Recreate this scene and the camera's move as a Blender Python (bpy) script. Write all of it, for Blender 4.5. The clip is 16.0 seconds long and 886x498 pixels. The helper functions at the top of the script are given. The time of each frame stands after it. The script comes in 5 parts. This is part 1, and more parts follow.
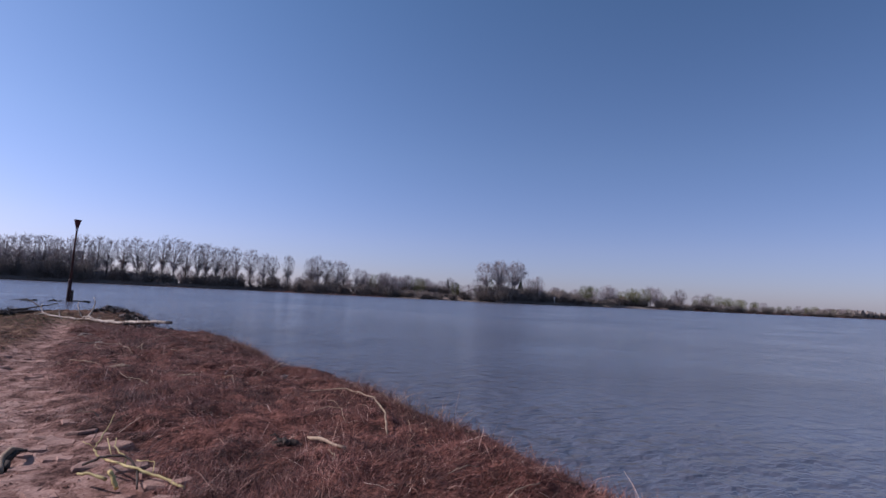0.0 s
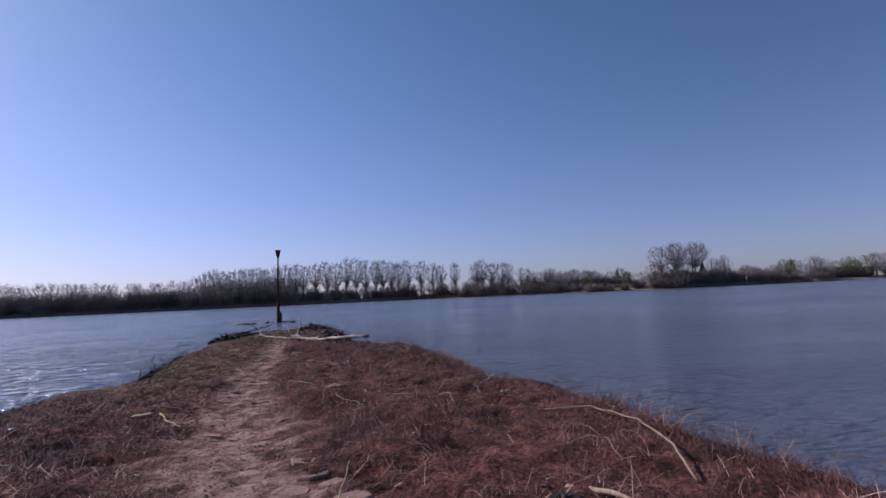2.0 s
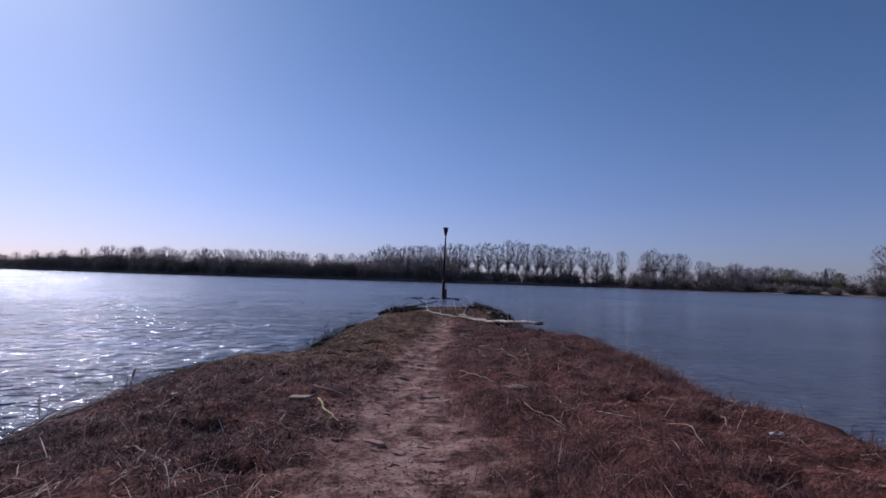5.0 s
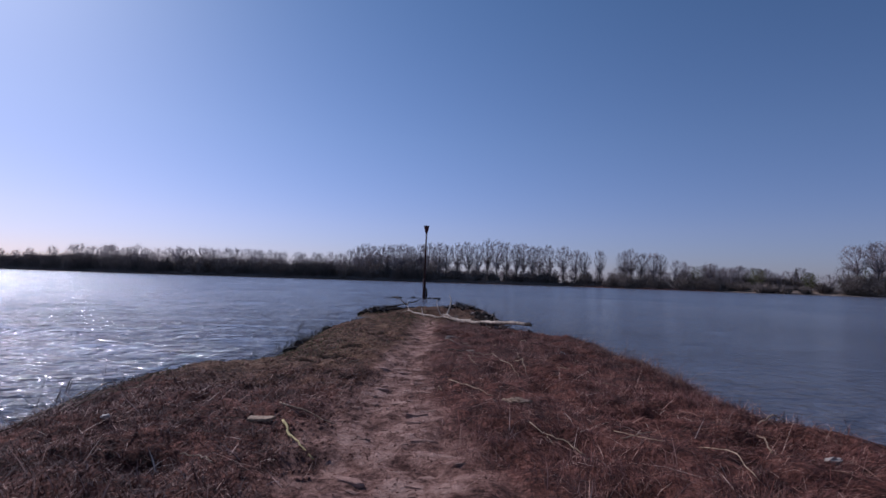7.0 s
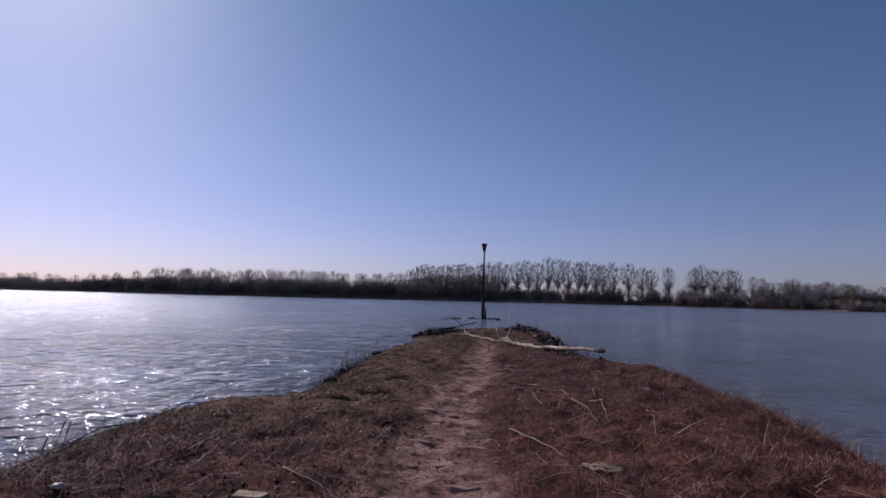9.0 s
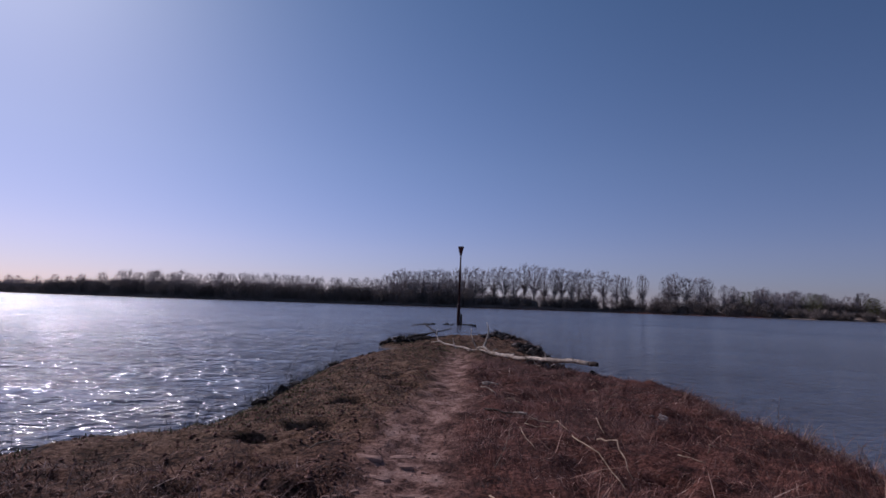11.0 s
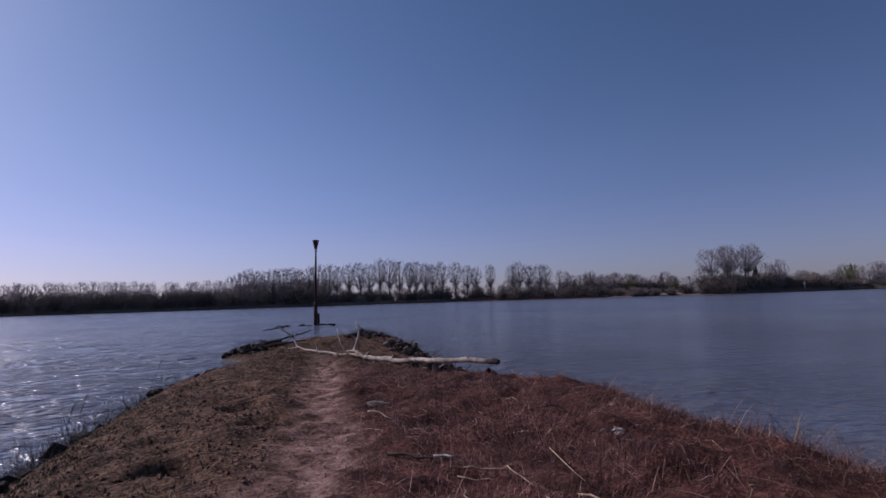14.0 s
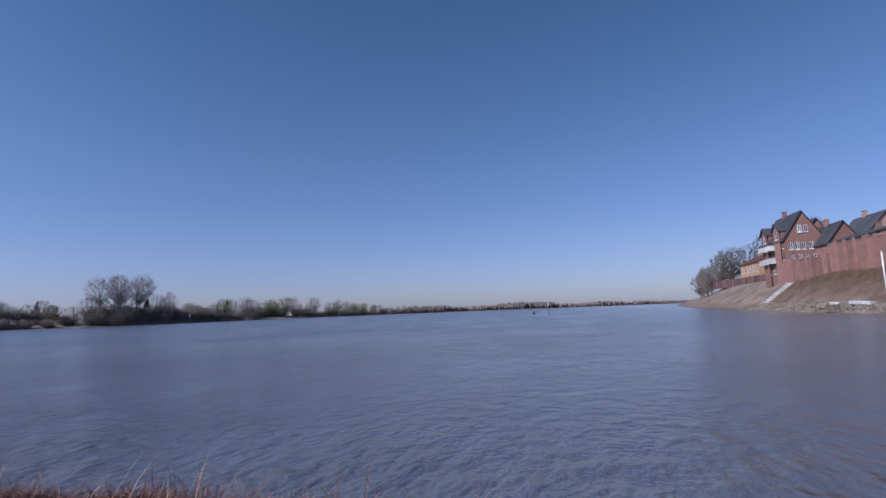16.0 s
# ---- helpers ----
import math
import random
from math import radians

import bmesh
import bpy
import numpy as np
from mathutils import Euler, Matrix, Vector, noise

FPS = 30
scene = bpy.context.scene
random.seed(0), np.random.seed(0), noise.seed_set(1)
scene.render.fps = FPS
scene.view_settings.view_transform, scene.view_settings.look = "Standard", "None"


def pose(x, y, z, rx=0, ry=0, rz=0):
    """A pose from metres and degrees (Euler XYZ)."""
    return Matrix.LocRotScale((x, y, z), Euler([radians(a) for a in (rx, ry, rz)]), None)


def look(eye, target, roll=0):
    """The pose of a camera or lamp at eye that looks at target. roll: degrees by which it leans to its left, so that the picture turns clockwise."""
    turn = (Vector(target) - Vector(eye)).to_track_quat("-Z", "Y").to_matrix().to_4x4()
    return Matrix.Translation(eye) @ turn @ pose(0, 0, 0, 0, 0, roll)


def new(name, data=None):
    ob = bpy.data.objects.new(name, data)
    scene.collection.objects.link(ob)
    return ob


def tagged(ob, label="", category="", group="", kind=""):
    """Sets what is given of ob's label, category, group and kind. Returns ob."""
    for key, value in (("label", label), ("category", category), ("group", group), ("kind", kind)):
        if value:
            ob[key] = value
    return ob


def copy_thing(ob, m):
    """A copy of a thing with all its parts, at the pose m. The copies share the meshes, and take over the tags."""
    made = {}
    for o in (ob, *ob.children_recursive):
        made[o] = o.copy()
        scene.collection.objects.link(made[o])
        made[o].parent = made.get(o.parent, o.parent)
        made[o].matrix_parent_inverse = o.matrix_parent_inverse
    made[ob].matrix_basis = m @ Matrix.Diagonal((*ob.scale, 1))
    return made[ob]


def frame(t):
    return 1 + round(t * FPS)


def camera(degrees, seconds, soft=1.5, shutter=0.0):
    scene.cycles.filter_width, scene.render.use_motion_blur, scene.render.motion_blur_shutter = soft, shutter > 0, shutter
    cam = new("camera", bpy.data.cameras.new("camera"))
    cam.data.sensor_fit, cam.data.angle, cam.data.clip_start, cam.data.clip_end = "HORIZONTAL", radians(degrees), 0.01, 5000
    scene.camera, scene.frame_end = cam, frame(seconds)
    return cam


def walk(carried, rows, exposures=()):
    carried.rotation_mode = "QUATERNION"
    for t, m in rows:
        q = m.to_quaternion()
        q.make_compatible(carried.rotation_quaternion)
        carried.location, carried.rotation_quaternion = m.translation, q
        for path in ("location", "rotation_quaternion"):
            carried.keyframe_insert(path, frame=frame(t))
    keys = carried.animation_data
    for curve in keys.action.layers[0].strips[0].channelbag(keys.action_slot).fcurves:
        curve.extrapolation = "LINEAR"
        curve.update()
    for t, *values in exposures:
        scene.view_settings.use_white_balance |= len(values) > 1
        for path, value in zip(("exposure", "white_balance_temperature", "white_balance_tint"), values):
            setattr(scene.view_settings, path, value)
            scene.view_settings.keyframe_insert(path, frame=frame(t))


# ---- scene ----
FOV = 81.49
ROWS = [
    (0, (0.003, 0.001, 2.123), (5.808, 8.091, 3.048), 2.79),
    (0.5, (-0.012, 0.432, 2.107), (5.638, 8.645, 2.900), 2.29),
    (1, (-0.009, 0.908, 2.093), (4.130, 9.976, 2.895), -0.07),
    (1.5, (0.100, 1.502, 2.083), (3.101, 11.018, 2.734), 0.91),
    (2, (-0.033, 1.871, 2.071), (3.040, 11.344, 2.971), -2.59),
    (2.5, (-0.061, 2.192, 2.060), (1.802, 11.981, 2.892), -5.19),
    (3, (-0.078, 2.586, 2.056), (0.715, 12.545, 2.487), 1.13),
    (3.5, (-0.180, 3.049, 2.058), (0.844, 12.996, 1.932), 1.90),
    (4, (-0.222, 3.430, 2.061), (0.752, 13.378, 2.365), 0.77),
    (4.2, (-0.221, 3.576, 2.062), (0.135, 13.555, 2.607), 1.05),
    (6.3, (-0.239, 4.639, 1.993), (-0.341, 14.620, 2.611), 1.95),
    (6.5, (-0.282, 4.775, 2.000), (0.100, 14.750, 2.604), 1.87),
    (7, (-0.335, 5.046, 2.011), (0.068, 15.020, 2.611), 1.75),
    (7.5, (-0.256, 5.465, 2.021), (-0.730, 15.441, 2.527), 2.89),
    (8, (-0.226, 5.861, 2.034), (-0.460, 15.844, 2.582), 2.42),
    (8.5, (-0.213, 6.173, 2.046), (-0.192, 16.128, 2.990), 1.06),
    (8.7, (-0.239, 6.311, 2.051), (-0.772, 16.253, 2.984), 1.02),
    (10.8, (-0.112, 8.628, 1.976), (-1.228, 18.491, 3.194), 1.98),
    (11, (-0.151, 8.807, 1.975), (-0.460, 18.746, 3.043), 1.85),
    (11.5, (-0.358, 9.092, 1.969), (-0.380, 19.032, 3.062), 0.40),
    (12, (-0.321, 9.594, 1.963), (-0.512, 19.546, 2.921), 0.57),
    (12.5, (-0.413, 10.092, 1.968), (0.432, 20.035, 2.617), -0.52),
    (13, (-0.601, 10.328, 1.970), (0.460, 20.237, 2.795), -1.25),
    (13.5, (-0.433, 11.000, 1.957), (1.010, 20.864, 2.754), -2.20),
    (14, (-0.405, 11.399, 1.942), (2.090, 21.034, 2.921), -1.82),
    (14.5, (-0.329, 11.593, 1.931), (1.269, 21.402, 3.039), -0.48),
    (15, (-0.170, 12.055, 1.933), (5.518, 20.256, 2.564), -1.28),
    (15.2, (-0.011, 12.135, 1.935), (7.225, 19.013, 2.518), -1.31),
    (15.5, (0.146, 12.231, 1.933), (8.765, 17.268, 2.517), -1.40),
    (15.6, (0.189, 12.266, 1.932), (9.050, 16.848, 2.636), -1.51),
    (16, (0.349, 12.428, 1.928), (9.971, 14.875, 3.126), -1.98),
]
EXPOSURES = [(0, -0.19, 5780, 25), (1.0, -0.34, 5740, 26), (2, -0.45, 5620, 24), (3.5, -0.65, 5420, 24), (7, -0.75, 5530, 24), (8.5, -0.80, 5880, 25), (11, -0.97, 5820, 29), (12.5, -1.02, 5760, 29), (13.5, -0.95, 5800, 30), (14.5, -0.89, 5780, 31), (15.0, -0.93, 5740, 36), (15.2, -0.72, 5720, 40), (15.5, -0.42, 5700, 45), (15.8, -0.33, 5480, 31), (16, -0.25, 5400, 18)]
SKY, SUN = 0.122, 5.0
cam = camera(FOV, 16.0, soft=1.55)
walk(cam, [(t, look(e, g, r)) for t, e, g, r in ROWS], EXPOSURES)

# ---- sky and sun ----
SUN_AZ, SUN_EL = -46.0, 34.0          # degrees right of +y, degrees above the horizon
world = bpy.data.worlds.new("sky")
scene.world = world
world.use_nodes = True
wn = world.node_tree.nodes
sky = wn.new("ShaderNodeTexSky")
sky.sky_type = "NISHITA"
sky.sun_disc = False
sky.sun_elevation, sky.sun_rotation = radians(SUN_EL), radians(SUN_AZ)
sky.air_density, sky.dust_density, sky.ozone_density = 1.0, 0.5, 2.8
wn["Background"].inputs["Strength"].default_value = SKY
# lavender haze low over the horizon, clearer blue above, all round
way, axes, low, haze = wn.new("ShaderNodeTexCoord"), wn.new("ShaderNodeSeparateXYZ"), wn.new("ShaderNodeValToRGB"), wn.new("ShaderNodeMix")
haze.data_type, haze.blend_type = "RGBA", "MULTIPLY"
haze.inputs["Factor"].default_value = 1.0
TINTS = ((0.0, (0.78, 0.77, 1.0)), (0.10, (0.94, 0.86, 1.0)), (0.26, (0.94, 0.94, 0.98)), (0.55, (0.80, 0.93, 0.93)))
# painted brightness, multiplied into the whole sky: slightly up sunward, down away from it
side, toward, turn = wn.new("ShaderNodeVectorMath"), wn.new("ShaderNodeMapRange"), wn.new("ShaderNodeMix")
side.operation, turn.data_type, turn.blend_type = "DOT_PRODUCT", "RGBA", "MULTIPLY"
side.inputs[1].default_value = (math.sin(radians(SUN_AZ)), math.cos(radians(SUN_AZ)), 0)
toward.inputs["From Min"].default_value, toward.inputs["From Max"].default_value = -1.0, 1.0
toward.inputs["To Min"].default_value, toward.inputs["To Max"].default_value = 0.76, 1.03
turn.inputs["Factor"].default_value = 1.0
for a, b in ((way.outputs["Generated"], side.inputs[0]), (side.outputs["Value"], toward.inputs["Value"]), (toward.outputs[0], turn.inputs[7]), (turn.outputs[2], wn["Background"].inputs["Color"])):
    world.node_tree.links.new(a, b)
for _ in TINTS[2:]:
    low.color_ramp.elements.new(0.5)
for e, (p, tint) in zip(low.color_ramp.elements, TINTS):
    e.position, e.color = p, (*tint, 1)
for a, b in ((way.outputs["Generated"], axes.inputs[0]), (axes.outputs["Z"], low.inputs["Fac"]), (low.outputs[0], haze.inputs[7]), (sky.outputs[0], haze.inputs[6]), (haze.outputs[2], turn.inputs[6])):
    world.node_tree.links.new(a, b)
sun = new("sun", bpy.data.lights.new("sun", "SUN"))
sun.data.energy, sun.data.angle, sun.data.color = SUN, radians(0.6), (1.0, 0.94, 0.86)
sa, se = radians(SUN_AZ), radians(SUN_EL)
sun.matrix_world = look((math.sin(sa) * math.cos(se) * 100, math.cos(sa) * math.cos(se) * 100, math.sin(se) * 100), (0, 0, 0))


# ---- helpers for building ----
def node_mat(name, rough=0.8):
    m = bpy.data.materials.new(name)
    m.use_nodes = True
    b = m.node_tree.nodes["Principled BSDF"]
    b.inputs["Roughness"].default_value = rough
    b.inputs["Specular IOR Level"].default_value = 0.3
    return m, m.node_tree.nodes, m.node_tree.links, b


def ramp(n, l, source, stops):
    r = n.new("ShaderNodeValToRGB")
    while len(r.color_ramp.elements) < len(stops):
        r.color_ramp.elements.new(0.5)
    for e, (p, col) in zip(r.color_ramp.elements, stops):
        e.position, e.color = p, (*col, 1)
    l.new(source, r.inputs["Fac"])
    return r.outputs["Color"]


def noise_tex(n, l, scale, detail=6.0, rough=0.6, stretch=(1, 1, 1), coord="Object"):
    tc, mp, tx = n.new("ShaderNodeTexCoord"), n.new("ShaderNodeMapping"), n.new("ShaderNodeTexNoise")
    mp.inputs["Scale"].default_value = stretch
    tx.inputs["Scale"].default_value, tx.inputs["Detail"].default_value, tx.inputs["Roughness"].default_value = scale, detail, rough
    l.new(tc.outputs[coord], mp.inputs["Vector"])
    l.new(mp.outputs["Vector"], tx.inputs["Vector"])
    return tx.outputs["Fac"]


def mix_col(n, l, fac, a, b, how="MIX"):
    m = n.new("ShaderNodeMix")
    m.data_type, m.blend_type = "RGBA", how
    for socket, v in ((m.inputs["Factor"], fac), (m.inputs[6], a), (m.inputs[7], b)):
        if isinstance(v, (int, float)):
            socket.default_value = v
        elif isinstance(v, tuple):
            socket.default_value = (*v, 1)
        else:
            l.new(v, socket)
    return m.outputs[2]


def maths(n, l, op, a, b=None, clamp=False):
    m = n.new("ShaderNodeMath")
    m.operation, m.use_clamp = op, clamp
    for socket, v in zip(m.inputs, (a, b)):
        if v is None:
            continue
        if isinstance(v, (int, float)):
            socket.default_value = v
        else:
            l.new(v, socket)
    return m.outputs[0]


def bump(n, l, b, height, strength, distance):
    k = n.new("ShaderNodeBump")
    k.inputs["Strength"].default_value, k.inputs["Distance"].default_value = strength, distance
    l.new(height, k.inputs["Height"])
    l.new(k.outputs["Normal"], b.inputs["Normal"])
    return k


def grained(name, dark, light, scale, rough=0.85, relief=0.4, depth=0.01, stretch=(1, 1, 1), vary=0.25):
    """A surface of two tones with coarse stains and fine grain, each object a little different."""
    m, n, l, b = node_mat(name, rough)
    fine, coarse = noise_tex(n, l, scale, 8, 0.65, stretch), noise_tex(n, l, scale * 0.13, 4, 0.6, stretch)
    both = maths(n, l, "ADD", maths(n, l, "MULTIPLY", fine, 0.6), maths(n, l, "MULTIPLY", coarse, 0.4))
    col = ramp(n, l, both, [(0.36, dark), (0.64, light)])
    info = n.new("ShaderNodeObjectInfo")
    val = maths(n, l, "ADD", maths(n, l, "MULTIPLY", info.outputs["Random"], 2 * vary), 1 - vary)
    hsv = n.new("ShaderNodeHueSaturation")
    l.new(col, hsv.inputs["Color"])
    l.new(val, hsv.inputs["Value"])
    l.new(hsv.outputs[0], b.inputs["Base Color"])
    bump(n, l, b, fine, relief, depth)
    return m


def islands(name, tones, rough=0.8, patchy=0.0):
    """Many small pieces in one mesh, each with its own tone, in lighter and darker stands."""
    m, n, l, b = node_mat(name, rough)
    g = n.new("ShaderNodeNewGeometry")
    stops = [(i / (len(tones) - 1), t) for i, t in enumerate(tones)]
    col = ramp(n, l, g.outputs["Random Per Island"], stops)
    if patchy:
        low, high = 1 - patchy, 1 + 0.5 * patchy
        col = mix_col(n, l, 1.0, col, ramp(n, l, noise_tex(n, l, 1.1, 5, 0.6), [(0.36, (low, low, low)), (0.62, (high, high, high))]), "MULTIPLY")
    l.new(col, b.inputs["Base Color"])
    return m


class Shape:
    """Collects vertices and faces for one mesh."""

    def __init__(self):
        self.v, self.f = [], []

    def tube(self, pts, radii, sides=6, cap=True):
        pts = [Vector(p) for p in pts]
        base = len(self.v)
        for i, p in enumerate(pts):
            d = (pts[min(i + 1, len(pts) - 1)] - pts[max(i - 1, 0)]).normalized()
            u = d.cross(Vector((0.31, 0.17, 0.93)) if abs(d.z) < 0.9 else Vector((1, 0, 0))).normalized()
            w = d.cross(u)
            for k in range(sides):
                a = 2 * math.pi * k / sides
                self.v.append(p + (u * math.cos(a) + w * math.sin(a)) * radii[i])
        for i in range(len(pts) - 1):
            for k in range(sides):
                a, b2 = base + i * sides + k, base + i * sides + (k + 1) % sides
                self.f.append((a, b2, b2 + sides, a + sides))
        if cap:
            self.f.append(tuple(base + k for k in reversed(range(sides))))
            self.f.append(tuple(base + (len(pts) - 1) * sides + k for k in range(sides)))
        return self

    def spike(self, a, b, r):
        """A thin three-sided twig that runs out to a point."""
        d = (b - a).normalized()
        u = d.cross(Vector((0.31, 0.17, 0.93))).normalized()
        w, k = d.cross(u), len(self.v)
        self.v += [a + u * r, a + (w * 0.87 - u * 0.5) * r, a - (w * 0.87 + u * 0.5) * r, b]
        self.f += [(k, k + 1, k + 3), (k + 1, k + 2, k + 3), (k + 2, k, k + 3)]

    def box(self, lo, hi):
        base = len(self.v)
        for z in (lo[2], hi[2]):
            self.v += [Vector((lo[0], lo[1], z)), Vector((hi[0], lo[1], z)), Vector((hi[0], hi[1], z)), Vector((lo[0], hi[1], z))]
        self.f += [tuple(base + k for k in q) for q in ((3, 2, 1, 0), (4, 5, 6, 7), (0, 1, 5, 4), (1, 2, 6, 5), (2, 3, 7, 6), (3, 0, 4, 7))]
        return self

    def mesh(self, name, material, smooth=False):
        me = bpy.data.meshes.new(name)
        me.from_pydata([tuple(p) for p in self.v], [], self.f)
        me.materials.append(material)
        if smooth:
            me.shade_smooth()
        me.update()
        return me


def part(name, shape, material, parent=None, label="", smooth=False):
    """One mesh object, under a thing where parent is given."""
    me = shape.mesh(name, material, smooth) if isinstance(shape, Shape) else shape
    ob = new(name, me)
    if parent is not None:
        ob.parent = parent
    return tagged(ob, label)


def thing(name, at, label, category, group="", kind=""):
    ob = new(name)
    ob.empty_display_size = 0.2
    ob.matrix_world = at if isinstance(at, Matrix) else Matrix.Translation(at)
    return tagged(ob, label, category, group, kind)


def blend(pairs, v):
    return np.interp(v, [p[0] for p in pairs], [p[1] for p in pairs])


def fbm(x, y, scale, seed, octaves=4):
    """Smooth value noise on arrays."""
    out, amp = np.zeros_like(x, dtype=float), 0.5
    for o in range(octaves):
        s = scale * 2**o
        xi, yi = np.floor(x * s), np.floor(y * s)
        fx, fy = x * s - xi, y * s - yi
        fx, fy = fx * fx * (3 - 2 * fx), fy * fy * (3 - 2 * fy)

        def corner(a, b):
            h = np.sin(a * 127.1 + b * 311.7 + (seed + o) * 74.7) * 43758.5453
            return h - np.floor(h)

        top = corner(xi, yi) * (1 - fx) + corner(xi + 1, yi) * fx
        low = corner(xi, yi + 1) * (1 - fx) + corner(xi + 1, yi + 1) * fx
        out += amp * ((top * (1 - fy) + low * fy) - 0.5)
        amp *= 0.5
    return out


# ---- the plan: shores, heights ----
FAR_BANK = [(-4500, 2100), (-900, 640), (-420, 450), (-220, 385), (0, 387), (102, 378), (224, 246), (306, 257), (484, 281), (870, 233), (2000, -174), (4500, -1000)]
NEAR_BANK = [(-4500, -40), (-300, -24), (40, -22), (68, -20.5), (101, -19.3), (175, -25.5), (215, -29.5), (434, -63), (2000, -420), (4500, -1400)]
LEFT_SHORE = [(-30, -7.0), (0, -5.4), (8, -4.9), (12, -5.3), (14.2, -5.3), (15.6, -3.9), (17.5, -3.65), (22, -3.75), (25, -3.8), (27, -3.3), (28.6, -2.7), (29.4, -2.1), (30.4, -2.6), (31.5, -3.6), (34.5, -3.6), (37, -2.2), (41, -0.6), (44, 1.2)]
RIGHT_SHORE = [(-30, 6.5), (0, 4.9), (3.4, 4.75), (5, 5.0), (8, 5.15), (10.4, 5.15), (11.6, 4.5), (12.6, 4.45), (14, 4.75), (16.2, 5.05), (18, 4.75), (19.4, 5.05), (20.8, 5.2), (21.6, 4.3), (22.4, 3.6), (24, 3.2), (27, 3.3), (31, 3.6), (36, 3.9), (40, 4.2), (43, 3.4), (44, 1.4)]
PATH = [(-30, 0.3), (4, 0.15), (6, -0.1), (7.5, -0.45), (10, -0.68), (12, -0.76), (14, -0.56), (15.6, -0.5), (17, -0.3), (19, -0.25), (22, -0.12), (25, -0.1), (28, -0.2), (32, -0.3)]


# washed-out hollows in the crest: place, radii, depth
HOLLOWS = [(-1.91, 15.3, 0.34, 0.30, 0.13), (-1.1, 18.6, 0.32, 0.2, 0.10), (0.42, 7.75, 0.20, 0.14, 0.10), (-0.32, 7.2, 0.14, 0.12, 0.07), (0.68, 6.75, 0.18, 0.14, 0.09), (1.18, 5.85, 0.14, 0.12, 0.09), (-2.2, 14.5, 0.40, 0.18, 0.10), (-2.47, 12.4, 0.25, 0.16, 0.10), (-1.77, 16.9, 0.25, 0.18, 0.09), (-1.5, 19.9, 0.30, 0.22, 0.09), (-1.35, 13.0, 0.22, 0.16, 0.08), (-2.6, 9.4, 0.3, 0.22, 0.10), (-1.9, 8.2, 0.26, 0.16, 0.09), (1.3, 8.8, 0.22, 0.16, 0.09), (2.3, 11.2, 0.35, 0.26, 0.12), (1.7, 13.6, 0.3, 0.2, 0.10), (2.8, 8.4, 0.3, 0.24, 0.12), (-1.2, 22.6, 0.3, 0.2, 0.08), (1.1, 17.8, 0.3, 0.22, 0.08)]


def crest(y):
    return blend([(-30, 1.0), (-15, 0.65), (0, 0.52), (12, 0.47), (22, 0.42), (28, 0.34), (33, 0.24), (39, 0.15), (43, 0.02), (46, -0.3), (60, -1.2), (75, -2.5)], y)


def groyne(x, y):
    """Height of the groyne, its inner distance from the water's edge, and how worn the path is."""
    wob = 0.25 * fbm(x, y, 0.5, 3)
    ls, rs = blend(LEFT_SHORE, y), blend(RIGHT_SHORE, y)
    d = np.minimum(x - ls, rs - x) + wob
    beyond = np.where(y > 42.5, (y - 42.5) * 0.8, 0.0)
    d = d - beyond
    up = np.interp(d, [-12, -3, -1.0, 0.0, 0.35, 1.1, 2.4], [-3.0, -1.2, -0.4, 0.0, 0.5, 0.85, 1.0])
    top = crest(y)
    h = np.where(up > 0, up * top, up)
    away = np.abs(x - blend(PATH, y)) + 0.5 * fbm(x, y, 0.9, 11)
    wear = np.clip(1.35 - away / (0.43 + 0.42 * np.exp(-(((y - 8.5) / 3.4) ** 2))), 0, 1) * np.clip((30 - y) / 5, 0, 1)
    rough = np.clip(d / 0.8, 0, 1)
    h = h + rough * (0.13 * fbm(x, y, 0.55, 5, 3) + 0.17 * fbm(x, y, 2.0, 7, 3) * (1 - 0.6 * wear) + 0.18 * np.abs(fbm(x, y, 1.1, 15, 2)) * (1 - wear) + 0.15 * fbm(x, y, 4.5, 19, 2) * (1 - 0.6 * wear) + 0.11 * fbm(x * 0.8, y * 2.8, 1.2, 17, 2) * wear + 0.085 * fbm(x, y * 1.3, 4.2, 41, 2) * wear) - 0.055 * wear * rough
    h = h + 0.10 * np.exp(-(((d - 0.9) / 0.5) ** 2)) * (x > 1) * np.clip((21 - y) / 3, 0, 1) * (0.6 + 1.5 * fbm(x, y, 0.8, 29, 2))
    for hx, hy, rx, ry, deep in HOLLOWS:
        h = h - 1.7 * deep * np.exp(-((((x - hx) / rx) ** 2 + ((y - hy) / ry) ** 2) ** 2))
    return h, d, wear


